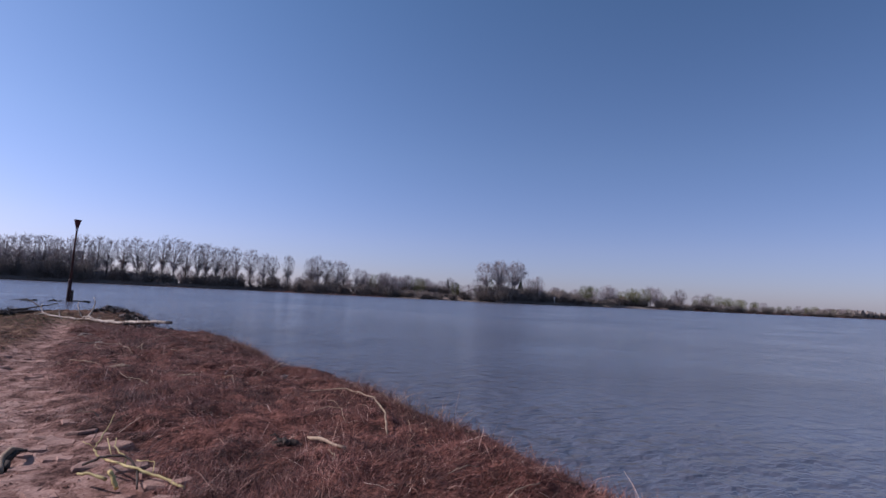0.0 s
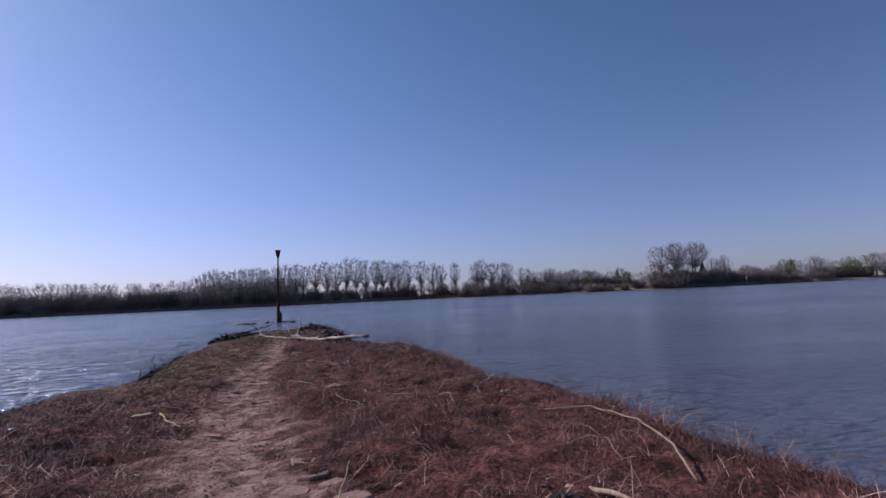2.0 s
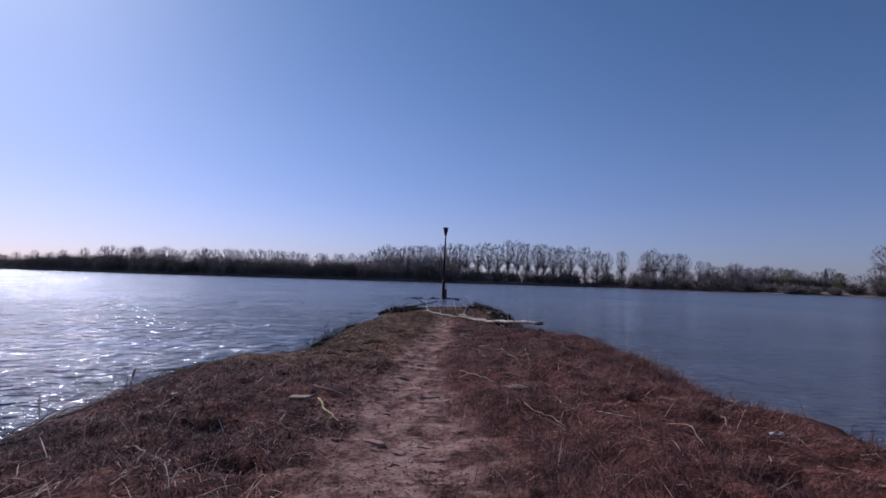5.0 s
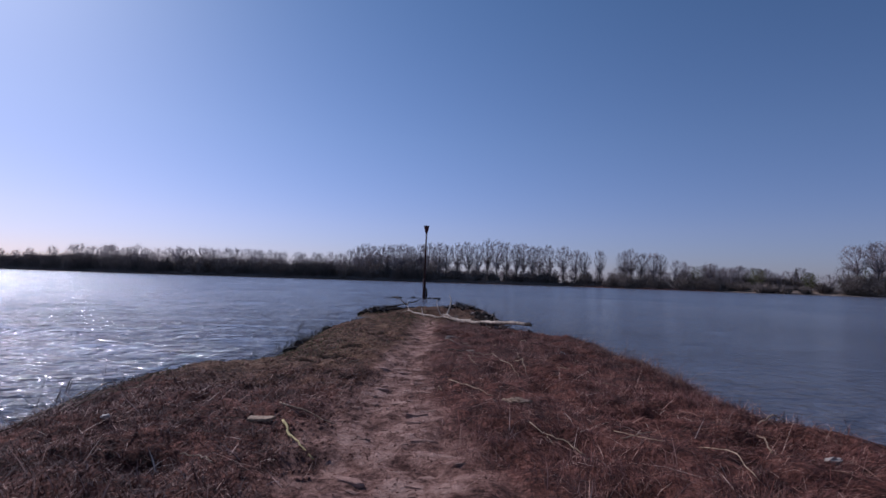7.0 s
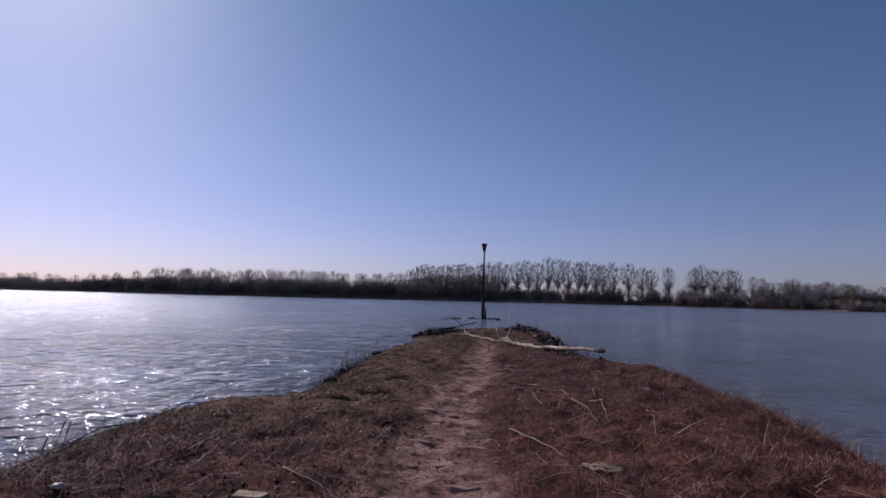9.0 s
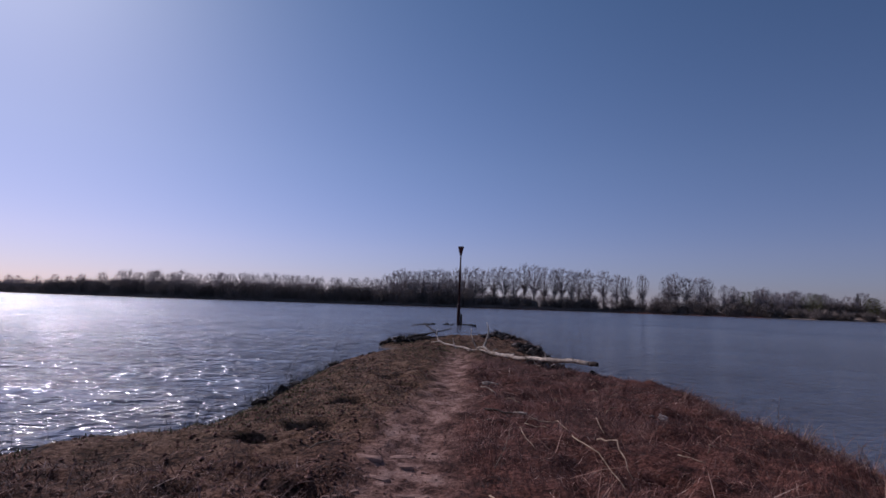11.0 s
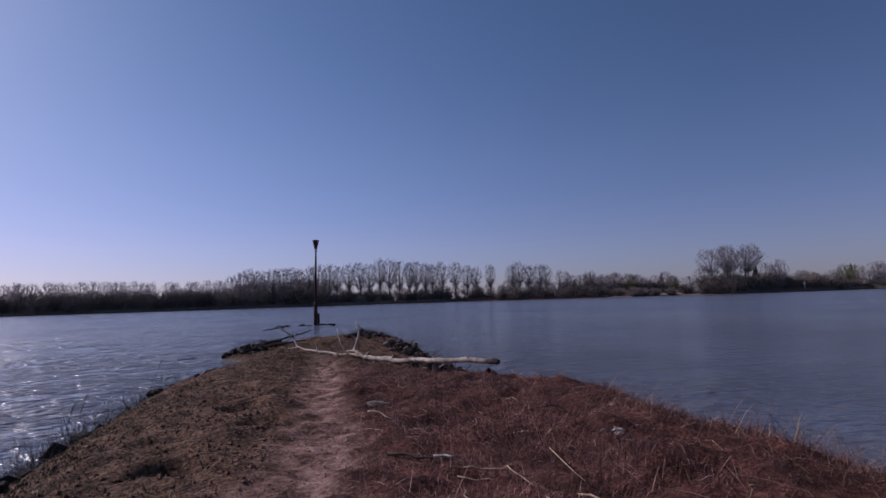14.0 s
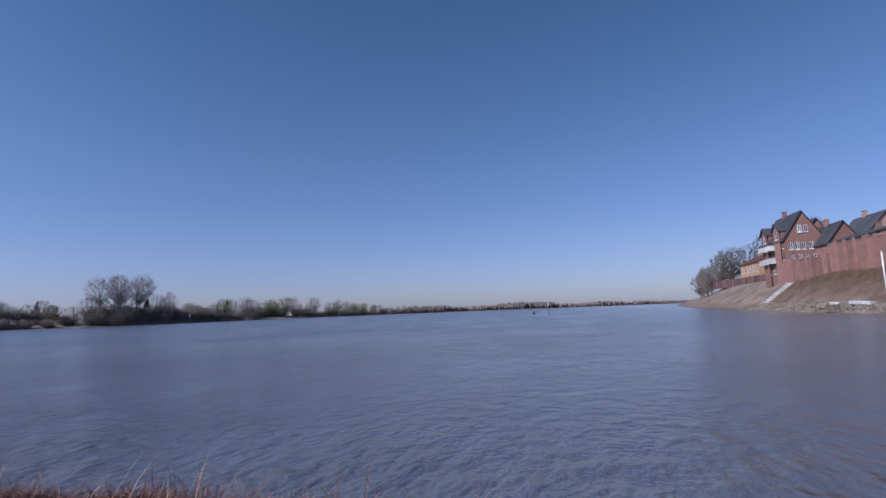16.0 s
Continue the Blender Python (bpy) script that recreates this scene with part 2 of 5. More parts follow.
def land(x, y):
    """Height of the whole ground."""
    g, d, wear = groyne(x, y)
    fd = (y - blend(FAR_BANK, x)) * np.interp(x, [-500, -300, 0, 110, 130, 210, 240, 600, 2000], [0.95, 0.95, 1, 1, 0.68, 0.68, 0.98, 0.98, 0.95]) + 3.0 * fbm(x, y, 0.02, 21, 3)
    far = np.interp(fd, [-60, -8, 0, 7, 18, 60, 400, 3000], [-4.0, -0.7, 0.0, 0.9, 2.2, 2.6, 3.5, 5.0])
    nd = blend(NEAR_BANK, x) - y + 0.8 * fbm(x, y, 0.15, 23, 3)
    high = np.interp(x, [-4500, -50, 20, 62, 150, 215, 320, 4500], [1.8, 1.8, 2.2, 6.9, 7.2, 7.2, 5.0, 4.0])
    rise = np.interp(nd, [0, 2.2, 4.4, 12.0, 14.0, 200], [0.0, 0.11, 0.16, 0.96, 1.0, 1.05])
    near = np.where(nd > 0, rise * high, np.maximum(-4.0, nd * 0.25))
    h = np.maximum(np.maximum(far, near), np.where((y > -40) & (y < 90) & (np.abs(x) < 30), g, -4.0))
    return h, d, wear, fd, nd


def ground_z(x, y):
    return float(land(np.array([float(x)]), np.array([float(y)]))[0][0])


# ---- materials ----
def ground_material():
    m, n, l, b = node_mat("ground_soil", 0.95)
    b.inputs["Specular IOR Level"].default_value = 0.15

    def attr(name):
        a = n.new("ShaderNodeAttribute")
        a.attribute_name = name
        return a.outputs["Fac"]

    fine, mid, wide = noise_tex(n, l, 22, 9, 0.7), noise_tex(n, l, 3.1, 7, 0.65), noise_tex(n, l, 0.35, 4, 0.6)
    soil = ramp(n, l, maths(n, l, "ADD", maths(n, l, "MULTIPLY", fine, 0.55), maths(n, l, "MULTIPLY", mid, 0.45)), [(0.42, (0.020, 0.007, 0.005)), (0.5, (0.13, 0.042, 0.029)), (0.59, (0.38, 0.16, 0.112))])
    soil = mix_col(n, l, maths(n, l, "MULTIPLY", wide, 0.5), soil, (0.10, 0.047, 0.030))
    sand = ramp(n, l, maths(n, l, "ADD", maths(n, l, "MULTIPLY", fine, 0.4), maths(n, l, "MULTIPLY", mid, 0.6)), [(0.41, (0.11, 0.050, 0.036)), (0.5, (0.36, 0.20, 0.148)), (0.61, (0.56, 0.355, 0.275))])
    earth = ramp(n, l, maths(n, l, "ADD", maths(n, l, "MULTIPLY", fine, 0.6), maths(n, l, "MULTIPLY", mid, 0.4)), [(0.42, (0.028, 0.014, 0.008)), (0.5, (0.135, 0.070, 0.037)), (0.60, (0.32, 0.19, 0.115))])
    soil = mix_col(n, l, attr("earth"), soil, earth)
    worn = maths(n, l, "MULTIPLY", attr("wear"), maths(n, l, "SUBTRACT", maths(n, l, "MULTIPLY", mid, 2.6), 0.42), True)
    col = mix_col(n, l, worn, soil, sand)
    turf = ramp(n, l, noise_tex(n, l, 0.8, 8, 0.7), [(0.35, (0.07, 0.045, 0.03)), (0.55, (0.14, 0.088, 0.055)), (0.7, (0.19, 0.135, 0.08))])
    col = mix_col(n, l, attr("turf"), col, turf)
    pale = ramp(n, l, noise_tex(n, l, 0.25, 6, 0.65), [(0.35, (0.16, 0.12, 0.09)), (0.65, (0.40, 0.31, 0.24))])
    col = mix_col(n, l, attr("strand"), col, pale)
    wet = mix_col(n, l, attr("wet"), col, (0.32, 0.30, 0.28), "MULTIPLY")
    l.new(wet, b.inputs["Base Color"])
    l.new(maths(n, l, "SUBTRACT", 0.95, maths(n, l, "MULTIPLY", attr("wet"), 0.5)), b.inputs["Roughness"])
    bump(n, l, b, maths(n, l, "ADD", fine, maths(n, l, "MULTIPLY", mid, 1.5)), 1.0, 0.055)
    return m


def water_material():
    m, n, l, b = node_mat("river_water", 0.035)
    b.inputs["IOR"].default_value = 1.333
    b.inputs["Specular IOR Level"].default_value = 0.5
    wide = noise_tex(n, l, 0.035, 3, 0.55, (1.0, 0.45, 1))
    depth = ramp(n, l, wide, [(0.35, (0.098, 0.098, 0.118)), (0.65, (0.135, 0.131, 0.150))])
    l.new(depth, b.inputs["Base Color"])
    chop = noise_tex(n, l, 1.9, 2, 0.5, (0.85, 1.2, 1))
    ripple = noise_tex(n, l, 6.5, 2, 0.5, (0.75, 1.3, 1))
    swell = noise_tex(n, l, 0.34, 3, 0.55, (0.9, 1.1, 1))
    micro = noise_tex(n, l, 21.0, 2, 0.5, (0.7, 1.3, 1))
    calm = n.new("ShaderNodeMapRange")
    calm.inputs["From Min"].default_value, calm.inputs["From Max"].default_value = 0.34, 0.66
    calm.inputs["To Min"].default_value, calm.inputs["To Max"].default_value = 0.45, 1.7
    l.new(noise_tex(n, l, 0.09, 6, 0.7, (0.7, 1.2, 1)), calm.inputs["Value"])
    high = maths(n, l, "ADD", maths(n, l, "MULTIPLY", chop, 0.23), maths(n, l, "MULTIPLY", ripple, 0.052))
    tc, sep, lee = n.new("ShaderNodeTexCoord"), n.new("ShaderNodeSeparateXYZ"), n.new("ShaderNodeMapRange")
    l.new(tc.outputs["Object"], sep.inputs[0])
    l.new(sep.outputs["X"], lee.inputs["Value"])
    lee.inputs["From Min"].default_value, lee.inputs["From Max"].default_value = -6, 14
    lee.inputs["To Min"].default_value, lee.inputs["To Max"].default_value = 1.5, 0.2
    out = n.new("ShaderNodeMapRange")
    l.new(sep.outputs["Y"], out.inputs["Value"])
    out.inputs["From Min"].default_value, out.inputs["From Max"].default_value = 22, 75
    out.inputs["To Min"].default_value, out.inputs["To Max"].default_value = 0.0, 1.0
    stream, edge = n.new("ShaderNodeMapRange"), n.new("ShaderNodeMapRange")
    l.new(sep.outputs["X"], stream.inputs["Value"])
    stream.inputs["From Min"].default_value, stream.inputs["From Max"].default_value = 10, 45
    l.new(sep.outputs["Y"], edge.inputs["Value"])
    edge.inputs["From Min"].default_value, edge.inputs["From Max"].default_value = -20, 40
    edge.inputs["To Min"].default_value, edge.inputs["To Max"].default_value = 0.25, 0.9
    spread_out = maths(n, l, "MAXIMUM", out.outputs[0], maths(n, l, "MULTIPLY", stream.outputs[0], edge.outputs[0]))
    open_water = maths(n, l, "ADD", lee.outputs[0], maths(n, l, "MULTIPLY", maths(n, l, "SUBTRACT", 0.8, lee.outputs[0]), spread_out))
    gloss = n.new("ShaderNodeMapRange")
    l.new(sep.outputs["X"], gloss.inputs["Value"])
    gloss.inputs["From Min"].default_value, gloss.inputs["From Max"].default_value = -4, 12
    gloss.inputs["To Min"].default_value, gloss.inputs["To Max"].default_value = 0.10, 0.10
    l.new(maths(n, l, "ADD", gloss.outputs[0], maths(n, l, "MULTIPLY", maths(n, l, "MULTIPLY", spread_out, calm.outputs[0]), 0.10)), b.inputs["Roughness"])
    bump(n, l, b, maths(n, l, "ADD", maths(n, l, "ADD", maths(n, l, "MULTIPLY", maths(n, l, "MULTIPLY", high, calm.outputs[0]), open_water), maths(n, l, "MULTIPLY", maths(n, l, "MULTIPLY", maths(n, l, "MULTIPLY", swell, 0.42), calm.outputs[0]), spread_out)), maths(n, l, "MULTIPLY", maths(n, l, "MULTIPLY", micro, maths(n, l, "SUBTRACT", 0.0200, maths(n, l, "MULTIPLY", lee.outputs[0], 0.0110))), calm.outputs[0])), 1.0, 1.0)
    return m


M_GROUND, M_WATER = ground_material(), water_material()
M_BARK = grained("tree_bark", (0.09, 0.07, 0.06), (0.22, 0.18, 0.15), 1.2, 0.9)
M_TWIG = grained("tree_twigs", (0.26, 0.22, 0.215), (0.44, 0.38, 0.37), 0.8, 0.9)
M_BUSH = grained("bush_twigs", (0.16, 0.13, 0.11), (0.30, 0.245, 0.205), 0.7, 0.9)
M_BUD = grained("budding_twigs", (0.11, 0.11, 0.05), (0.23, 0.22, 0.11), 0.7, 0.9)
M_NEEDLE = grained("conifer_needles", (0.012, 0.022, 0.013), (0.035, 0.055, 0.028), 2.0, 0.8)
M_BLEACHED = grained("bleached_wood", (0.14, 0.095, 0.065), (0.66, 0.54, 0.42), 8.0, 0.88, 1.0, 0.04, (1, 1, 1), 0.1)
M_DARKWOOD = grained("wet_dark_wood", (0.022, 0.016, 0.012), (0.10, 0.068, 0.048), 6.0, 0.88, 0.6, 0.02)
M_STICK = grained("dead_stick", (0.19, 0.125, 0.075), (0.52, 0.37, 0.24), 14.0, 0.85, 0.4, 0.004)
M_YELLOWSTICK = grained("willow_bark", (0.34, 0.245, 0.08), (0.68, 0.54, 0.22), 14.0, 0.7, 0.4, 0.004)
M_RUST = grained("rusted_steel", (0.035, 0.016, 0.014), (0.11, 0.045, 0.035), 3.0, 0.75, 0.3, 0.01)
M_TOPMARK = grained("topmark_paint", (0.05, 0.012, 0.014), (0.13, 0.03, 0.03), 4.0, 0.6, 0.2, 0.005)
M_WHITEPAINT = grained("weathered_white_paint", (0.45, 0.43, 0.40), (0.75, 0.73, 0.70), 8.0, 0.6, 0.2, 0.004)
M_STONE = grained("basalt_stone", (0.012, 0.010, 0.009), (0.055, 0.046, 0.040), 5.0, 0.9, 0.8, 0.03, vary=0.4)
M_STONE.node_tree.nodes["Principled BSDF"].inputs["Specular IOR Level"].default_value = 0.12
M_GREYSTONE = grained("grey_stone", (0.10, 0.07, 0.058), (0.30, 0.225, 0.185), 6.0, 0.7, 0.8, 0.03, vary=0.4)
M_PAVING = grained("worn_paving_stone", (0.20, 0.105, 0.075), (0.44, 0.265, 0.195), 9.0, 0.9, 0.7, 0.012, vary=0.2)


# ---- ground ----
def grid_lines(dense, step, coarse):
    lo, hi = dense
    return np.array(sorted(set(np.round(np.concatenate([np.arange(lo, hi + 1e-6, step), coarse]), 4))))


def sheet(name, xs, ys, z, material):
    nx, ny = len(xs), len(ys)
    gx, gy = np.meshgrid(xs, ys)
    co = np.stack([gx.ravel(), gy.ravel(), z(gx.ravel(), gy.ravel())], 1)
    i = np.arange(nx * ny).reshape(ny, nx)
    quads = np.stack([i[:-1, :-1], i[:-1, 1:], i[1:, 1:], i[1:, :-1]], -1).reshape(-1, 4)
    me = bpy.data.meshes.new(name)
    me.vertices.add(len(co))
    me.vertices.foreach_set("co", co.ravel())
    me.loops.add(quads.size)
    me.loops.foreach_set("vertex_index", quads.ravel().astype(np.int32))
    me.polygons.add(len(quads))
    me.polygons.foreach_set("loop_start", np.arange(0, quads.size, 4, dtype=np.int32))
    me.materials.append(material)
    me.update(calc_edges=True)
    me.validate()
    me.shade_smooth()
    return new(name, me), co


def spread(a, b, count, power):
    return a + (b - a) * np.linspace(0, 1, count) ** power


GX = np.concatenate([-spread(8, 4500, 70, 2.6), spread(7, 60, 26, 1.2), np.arange(60, 200, 2.0), spread(200, 4500, 60, 2.2)])
GY = np.concatenate([-spread(6, 60, 60, 1.0), -spread(60, 1500, 24, 2.2), spread(47, 90, 20, 1.0), spread(90, 230, 16, 1.0), np.arange(230, 420, 3.0), spread(420, 2500, 40, 2.2)])
ground, gco = sheet("ground", grid_lines((-7.5, 6.8), 0.075, GX), grid_lines((-5, 46), 0.09, GY), lambda x, y: land(x, y)[0], M_GROUND)
tagged(ground, "brown trodden earth of a river groyne with a sandy path", "ground", kind="structure")
_, gd, gwear, gfd, gnd = land(gco[:, 0], gco[:, 1])
on_groyne = (np.abs(gco[:, 0]) < 9) & (gco[:, 1] > -18) & (gco[:, 1] < 50)
for key, values in (
    ("wear", np.where(on_groyne, gwear, 0)),
    ("earth", np.where(on_groyne, np.maximum(np.clip((gco[:, 1] - 12) / 3.5 + 1.5 * fbm(gco[:, 0], gco[:, 1], 0.5, 33, 3), 0, 1) * np.clip(0.5 - (gco[:, 0] - blend(PATH, gco[:, 1])) / 1.2, 0, 1), np.clip((gco[:, 1] - 22) / 4, 0, 1)), 0)),
    ("turf", np.where(on_groyne, 0, np.clip(np.maximum(gfd - 9, gnd - 3.5) / 5, 0, 1))),
    ("strand", np.where(on_groyne, 0, np.where((gco[:, 1] > 100) & (((gco[:, 0] > 172) & (gco[:, 0] < 222)) | ((gco[:, 0] > 388) & (gco[:, 0] < 470))), np.clip((17 - gfd) / 4, 0, 1), np.where((gco[:, 0] > 119) & (gnd > 0) & (gnd < 13) & (gco[:, 1] < 0), 0.75, np.clip(1.3 - np.minimum(np.abs(gfd - 3), np.abs(gnd - 1.5)) / 6, 0, 1) * np.where(gco[:, 1] < 100, 0.8, np.where((gco[:, 0] > 172) & (gco[:, 0] < 224), 1.0, np.where((gco[:, 0] > 388) & (gco[:, 0] < 470), 0.5, np.clip(fbm(gco[:, 0], gco[:, 1], 0.03, 77, 2) * 3 - 0.3, 0, 0.6)))))))),
    ("wet", np.clip(1 - gco[:, 2] / 0.14, 0, 1)),
):
    layer = ground.data.attributes.new(key, "FLOAT", "POINT")
    layer.data.foreach_set("value", values.astype(np.float32))


def waves(x, y):
    """Low river waves, drawn out across the current, calmer far out where the sheet is coarse."""
    near = np.clip(1.25 - np.hypot(x, y - 25) / 130, 0, 1)
    h = 0.16 * fbm(x * 0.55, y * 1.2, 0.42, 61, 2) + 0.085 * fbm(x * 0.7, y * 1.25, 1.25, 63, 2)
    return near * h * np.interp(x + 0.25 * np.maximum(0, 40 - y) * (x > 0), [-6, 3, 10], [1.0, 0.5, 0.10]) * (0.75 + 1.1 * fbm(x * 0.4, y, 0.06, 65, 3))


WX = np.concatenate([np.arange(26, 60, 0.35), spread(60, 140, 110, 1.2), spread(140, 4600, 40, 2.2)])
WY = np.concatenate([np.arange(48, 80, 0.35), spread(80, 180, 120, 1.2), spread(180, 4600, 40, 2.2)])
water, _ = sheet("water", grid_lines((-26, 26), 0.17, np.concatenate([-WX, WX])), grid_lines((1, 48), 0.17, np.concatenate([WY, -spread(0, 30, 60, 1.0), -spread(30, 1600, 20, 2.0)])), waves, M_WATER)
tagged(water, "rippled blue-grey river water glittering towards the sun", "river", kind="structure")


# ---- trees ----
def arc(start, rise, end, bits):
    """Points on a bowed line."""
    return [start * (1 - f) ** 2 + rise * (2 * f * (1 - f)) + end * f * f for f in (k / bits for k in range(bits + 1))]


def tree_meshes(seed, form, height, radius, twig):
    """A bole with steep limbs that fan out, and boughs and fine twigs that fill a rounded, lobed crown."""
    rng = random.Random(seed)
    trunk, crown = Shape(), Shape()
    clear, semi, limbs = form["clear"], form["semi"] * height, form["limbs"]
    mid, half = (1 + clear) / 2 * height, (1 - clear) / 2 * height
    lean = Vector((rng.uniform(-0.05, 0.05), rng.uniform(-0.05, 0.05), 0)) * height
    lobes = [(rng.uniform(0, 6.28), rng.uniform(0.1, 0.25)) for _ in range(3)]

    def shell(a, f, r):
        """A place in the crown: its bearing, its height from -1 to 1 and how far out it lies."""
        wide = semi * (1 + 0.5 * sum(w * math.sin((k + 2) * a + q + 1.7 * f) for k, (q, w) in enumerate(lobes))) * (1 - form["taper"] * max(0.0, -f))
        out = wide * math.sqrt(max(0.0, 1 - f * f)) * r
        return Vector((math.cos(a) * out, math.sin(a) * out, mid + f * half * (0.6 + 0.4 * r))) + lean * (0.5 + 0.5 * f)

    bole = arc(Vector((0, 0, -0.3)), Vector((0, 0, 0.5 * height)) - lean * 0.4, Vector((0, 0, 0.86 * height)) + lean, 7)
    trunk.tube(bole, [radius * (1 - 0.9 * k / 7) for k in range(8)], 6, cap=False)
    nodes = list(bole[3:])
    for k in range(limbs):
        g = (0.12 + 0.55 * clear + (0.42 - 0.4 * clear) * (k + rng.random()) / limbs) / 0.86 * 7
        i = min(int(g), 6)
        start = bole[i].lerp(bole[i + 1], g - i)
        a, f = k * 2.4 + rng.uniform(-0.5, 0.5), rng.uniform(0.1, 0.9)
        end = shell(a, f, rng.uniform(0.8, 0.95))
        end.z = max(end.z, start.z + 0.14 * height)
        rise = start.lerp(end, 0.45) + Vector((math.cos(a), math.sin(a), -0.3)) * 0.05 * height * form["bow"]
        path = arc(start, rise, end, 6)
        r = radius * rng.uniform(0.3, 0.46)
        crown.tube(path, [r * (1 - 0.92 * q / 6) for q in range(7)], 4, cap=False)
        nodes += path[2:]
    for _ in range(form["boughs"]):
        tip = shell(rng.uniform(0, 6.283), rng.uniform(-0.9, 0.97), rng.uniform(0.12, 1.0) ** 0.5)
        base = min(nodes, key=lambda p: (p - tip).length + 3.0 * max(0.0, p.z - tip.z + 0.75 * (p - tip).xy.length))
        way, reach = (tip - base).normalized(), (tip - base).length
        if reach < 0.045 * height:
            continue
        r = min(0.055, 0.022 * reach)
        crown.tube([base, base.lerp(tip, 0.55) - Vector((0, 0, 0.06 * reach)), tip], [r, 0.7 * r, 0.012], 3, cap=False)
        for _ in range(form["twigs"]):
            at = base.lerp(tip, rng.uniform(0.1, 1.0))
            to = at + (way * 0.7 + Vector((rng.gauss(0, 0.42), rng.gauss(0, 0.42), rng.gauss(0.3, 0.3)))) * height * rng.uniform(0.02, 0.042)
            crown.spike(at, to, form["fine"])
    return trunk.mesh("trunk", M_BARK), crown.mesh("crown", twig)


POPLAR = {"clear": 0.14, "semi": 0.235, "limbs": 17, "boughs": 560, "twigs": 4, "fine": 0.042, "taper": 0.75, "bow": -0.1}
SPREADING = {"clear": 0.03, "semi": 0.36, "limbs": 16, "boughs": 520, "twigs": 4, "fine": 0.048, "taper": 0.25, "bow": 0.8}


def bush_mesh(seed, height, twig):
    """A dense dome of shoots from one stool."""
    rng = random.Random(seed)
    s = Shape()
    lobes = [(rng.uniform(0, 6.28), rng.uniform(0.1, 0.3)) for _ in range(3)]
    for _ in range(190):
        a, up = rng.uniform(0, 6.28), rng.random() ** 0.8
        wide = 1 + sum(w * math.sin((k + 1) * a + q) for k, (q, w) in enumerate(lobes))
        out = Vector((math.cos(a) * math.sqrt(1 - up * up * 0.9) * wide * 0.55, math.sin(a) * math.sqrt(1 - up * up * 0.9) * wide * 0.55, 0.12 + up * 0.88 * (0.75 + 0.25 * wide)))
        end = out * height * rng.uniform(0.75, 1.05)
        start = Vector((math.cos(a), math.sin(a), 0)) * rng.uniform(0.1, 0.9) + Vector((0, 0, -0.3))
        s.tube([start, start.lerp(end, 0.55) + Vector((0, 0, 0.08 * height)), end], [0.06, 0.045, 0.01], 3, cap=False)
        for _ in range(7):
            b = start.lerp(end, rng.uniform(0.35, 1.0)) + Vector((0, 0, 0.03 * height))
            s.spike(b, b + Vector((rng.gauss(0, 0.5), rng.gauss(0, 0.5), rng.uniform(-0.1, 0.8))) * height * 0.12, 0.05)
    return s.mesh("bush", twig)


def tree_proto(name, seed, form, height, radius, twig, label, group):
    t = thing(name, (0, 0, -50), label, "tree", group)
    a, b = tree_meshes(seed, form, height, radius, twig)
    part("trunk", a, None, t)
    part("crown", b, None, t)
    return t


def remove_thing(t):
    for o in [*t.children_recursive, t]:
        bpy.data.objects.remove(o)


def bank_y(x, back):
    return float(blend(FAR_BANK, x)) + back


def plant(proto, x, y, scale, rng, wide=1.0):
    z = ground_z(x, y) - 0.05
    m = pose(x, y, z, 0, 0, rng.uniform(0, 360))
    c = copy_thing(proto, m)
    c.scale = (scale * wide, scale * wide, scale)
    return c


rng = random.Random(5)
poplars = [tree_proto("poplar_tree", 10 + i, POPLAR, 26, 0.42, M_TWIG, "tall bare poplar in a row on the far river bank", "poplars on the far bank") for i in range(5)]
broad = [tree_proto("bare_tree", 30 + i, SPREADING, 16, 0.36, M_TWIG, "bare broad-crowned tree in the far bank's woodland", "trees on the far bank") for i in range(4)]
CLUMP = {**POPLAR, "clear": 0.3, "semi": 0.31, "limbs": 16, "boughs": 620, "fine": 0.036, "taper": 0.85}
fans = [tree_proto("tall_tree", 50 + i, CLUMP, 26, 0.45, M_TWIG, "tall bare tree with a fan-shaped crown on the far point", "tall trees on the point") for i in range(3)]
budding = [tree_proto("budding_tree", 40 + i, SPREADING, 14, 0.3, M_BUD, "small tree with first pale green buds on the far bank", "trees on the far bank") for i in range(2)]
bushes = [tagged(new("bush", bush_mesh(60 + i, 5.5, M_BUSH)), "dense leafless thicket bush along the far bank", "bush", "bushes on the far bank") for i in range(5)]


def profile(bearing):
    """Height of the tree line by bearing, for trees standing at 390 m."""
    return blend([(-46, 9), (-40, 10), (-37, 11), (-34, 15), (-28, 16.5), (-18, 18.5), (-12, 17), (-9, 18), (-6, 25.5), (-2, 25), (1, 27), (4, 29.5), (9, 30), (14, 28), (17, 25.5), (22, 26), (25, 23.5), (27.5, 18), (31, 15), (35, 12.5), (40, 13.5), (50, 14.5), (57, 11.5), (62, 10), (70, 5)], bearing)


# tall row: tops follow the skyline
x = -640.0
while x < 196:
    y = bank_y(x, rng.uniform(20, 34))
    far = math.hypot(x, y)
    b = math.degrees(math.atan2(x, y))
    h = 1.13 * (profile(b) * far / 390 - 2.2) * rng.uniform(0.92, 1.04)
    if b > 1.5:
        plant(rng.choice(poplars), x, y, h / 26, rng, rng.uniform(0.85, 1.15))
        x += rng.choice((5.5, 6.5, 8.0, 9.5)) * (1.0 if b < 20 else 0.62)
    else:
        if b > -7 and rng.random() < 0.4:
            plant(rng.choice(poplars), x, y, h / 26, rng, 1.05)
        else:
            plant(rng.choice(broad), x, y, h / 15.5, rng, 0.85)
        x += rng.uniform(4.5, 9.0) * (1.0 if b > -33 else 2.6)
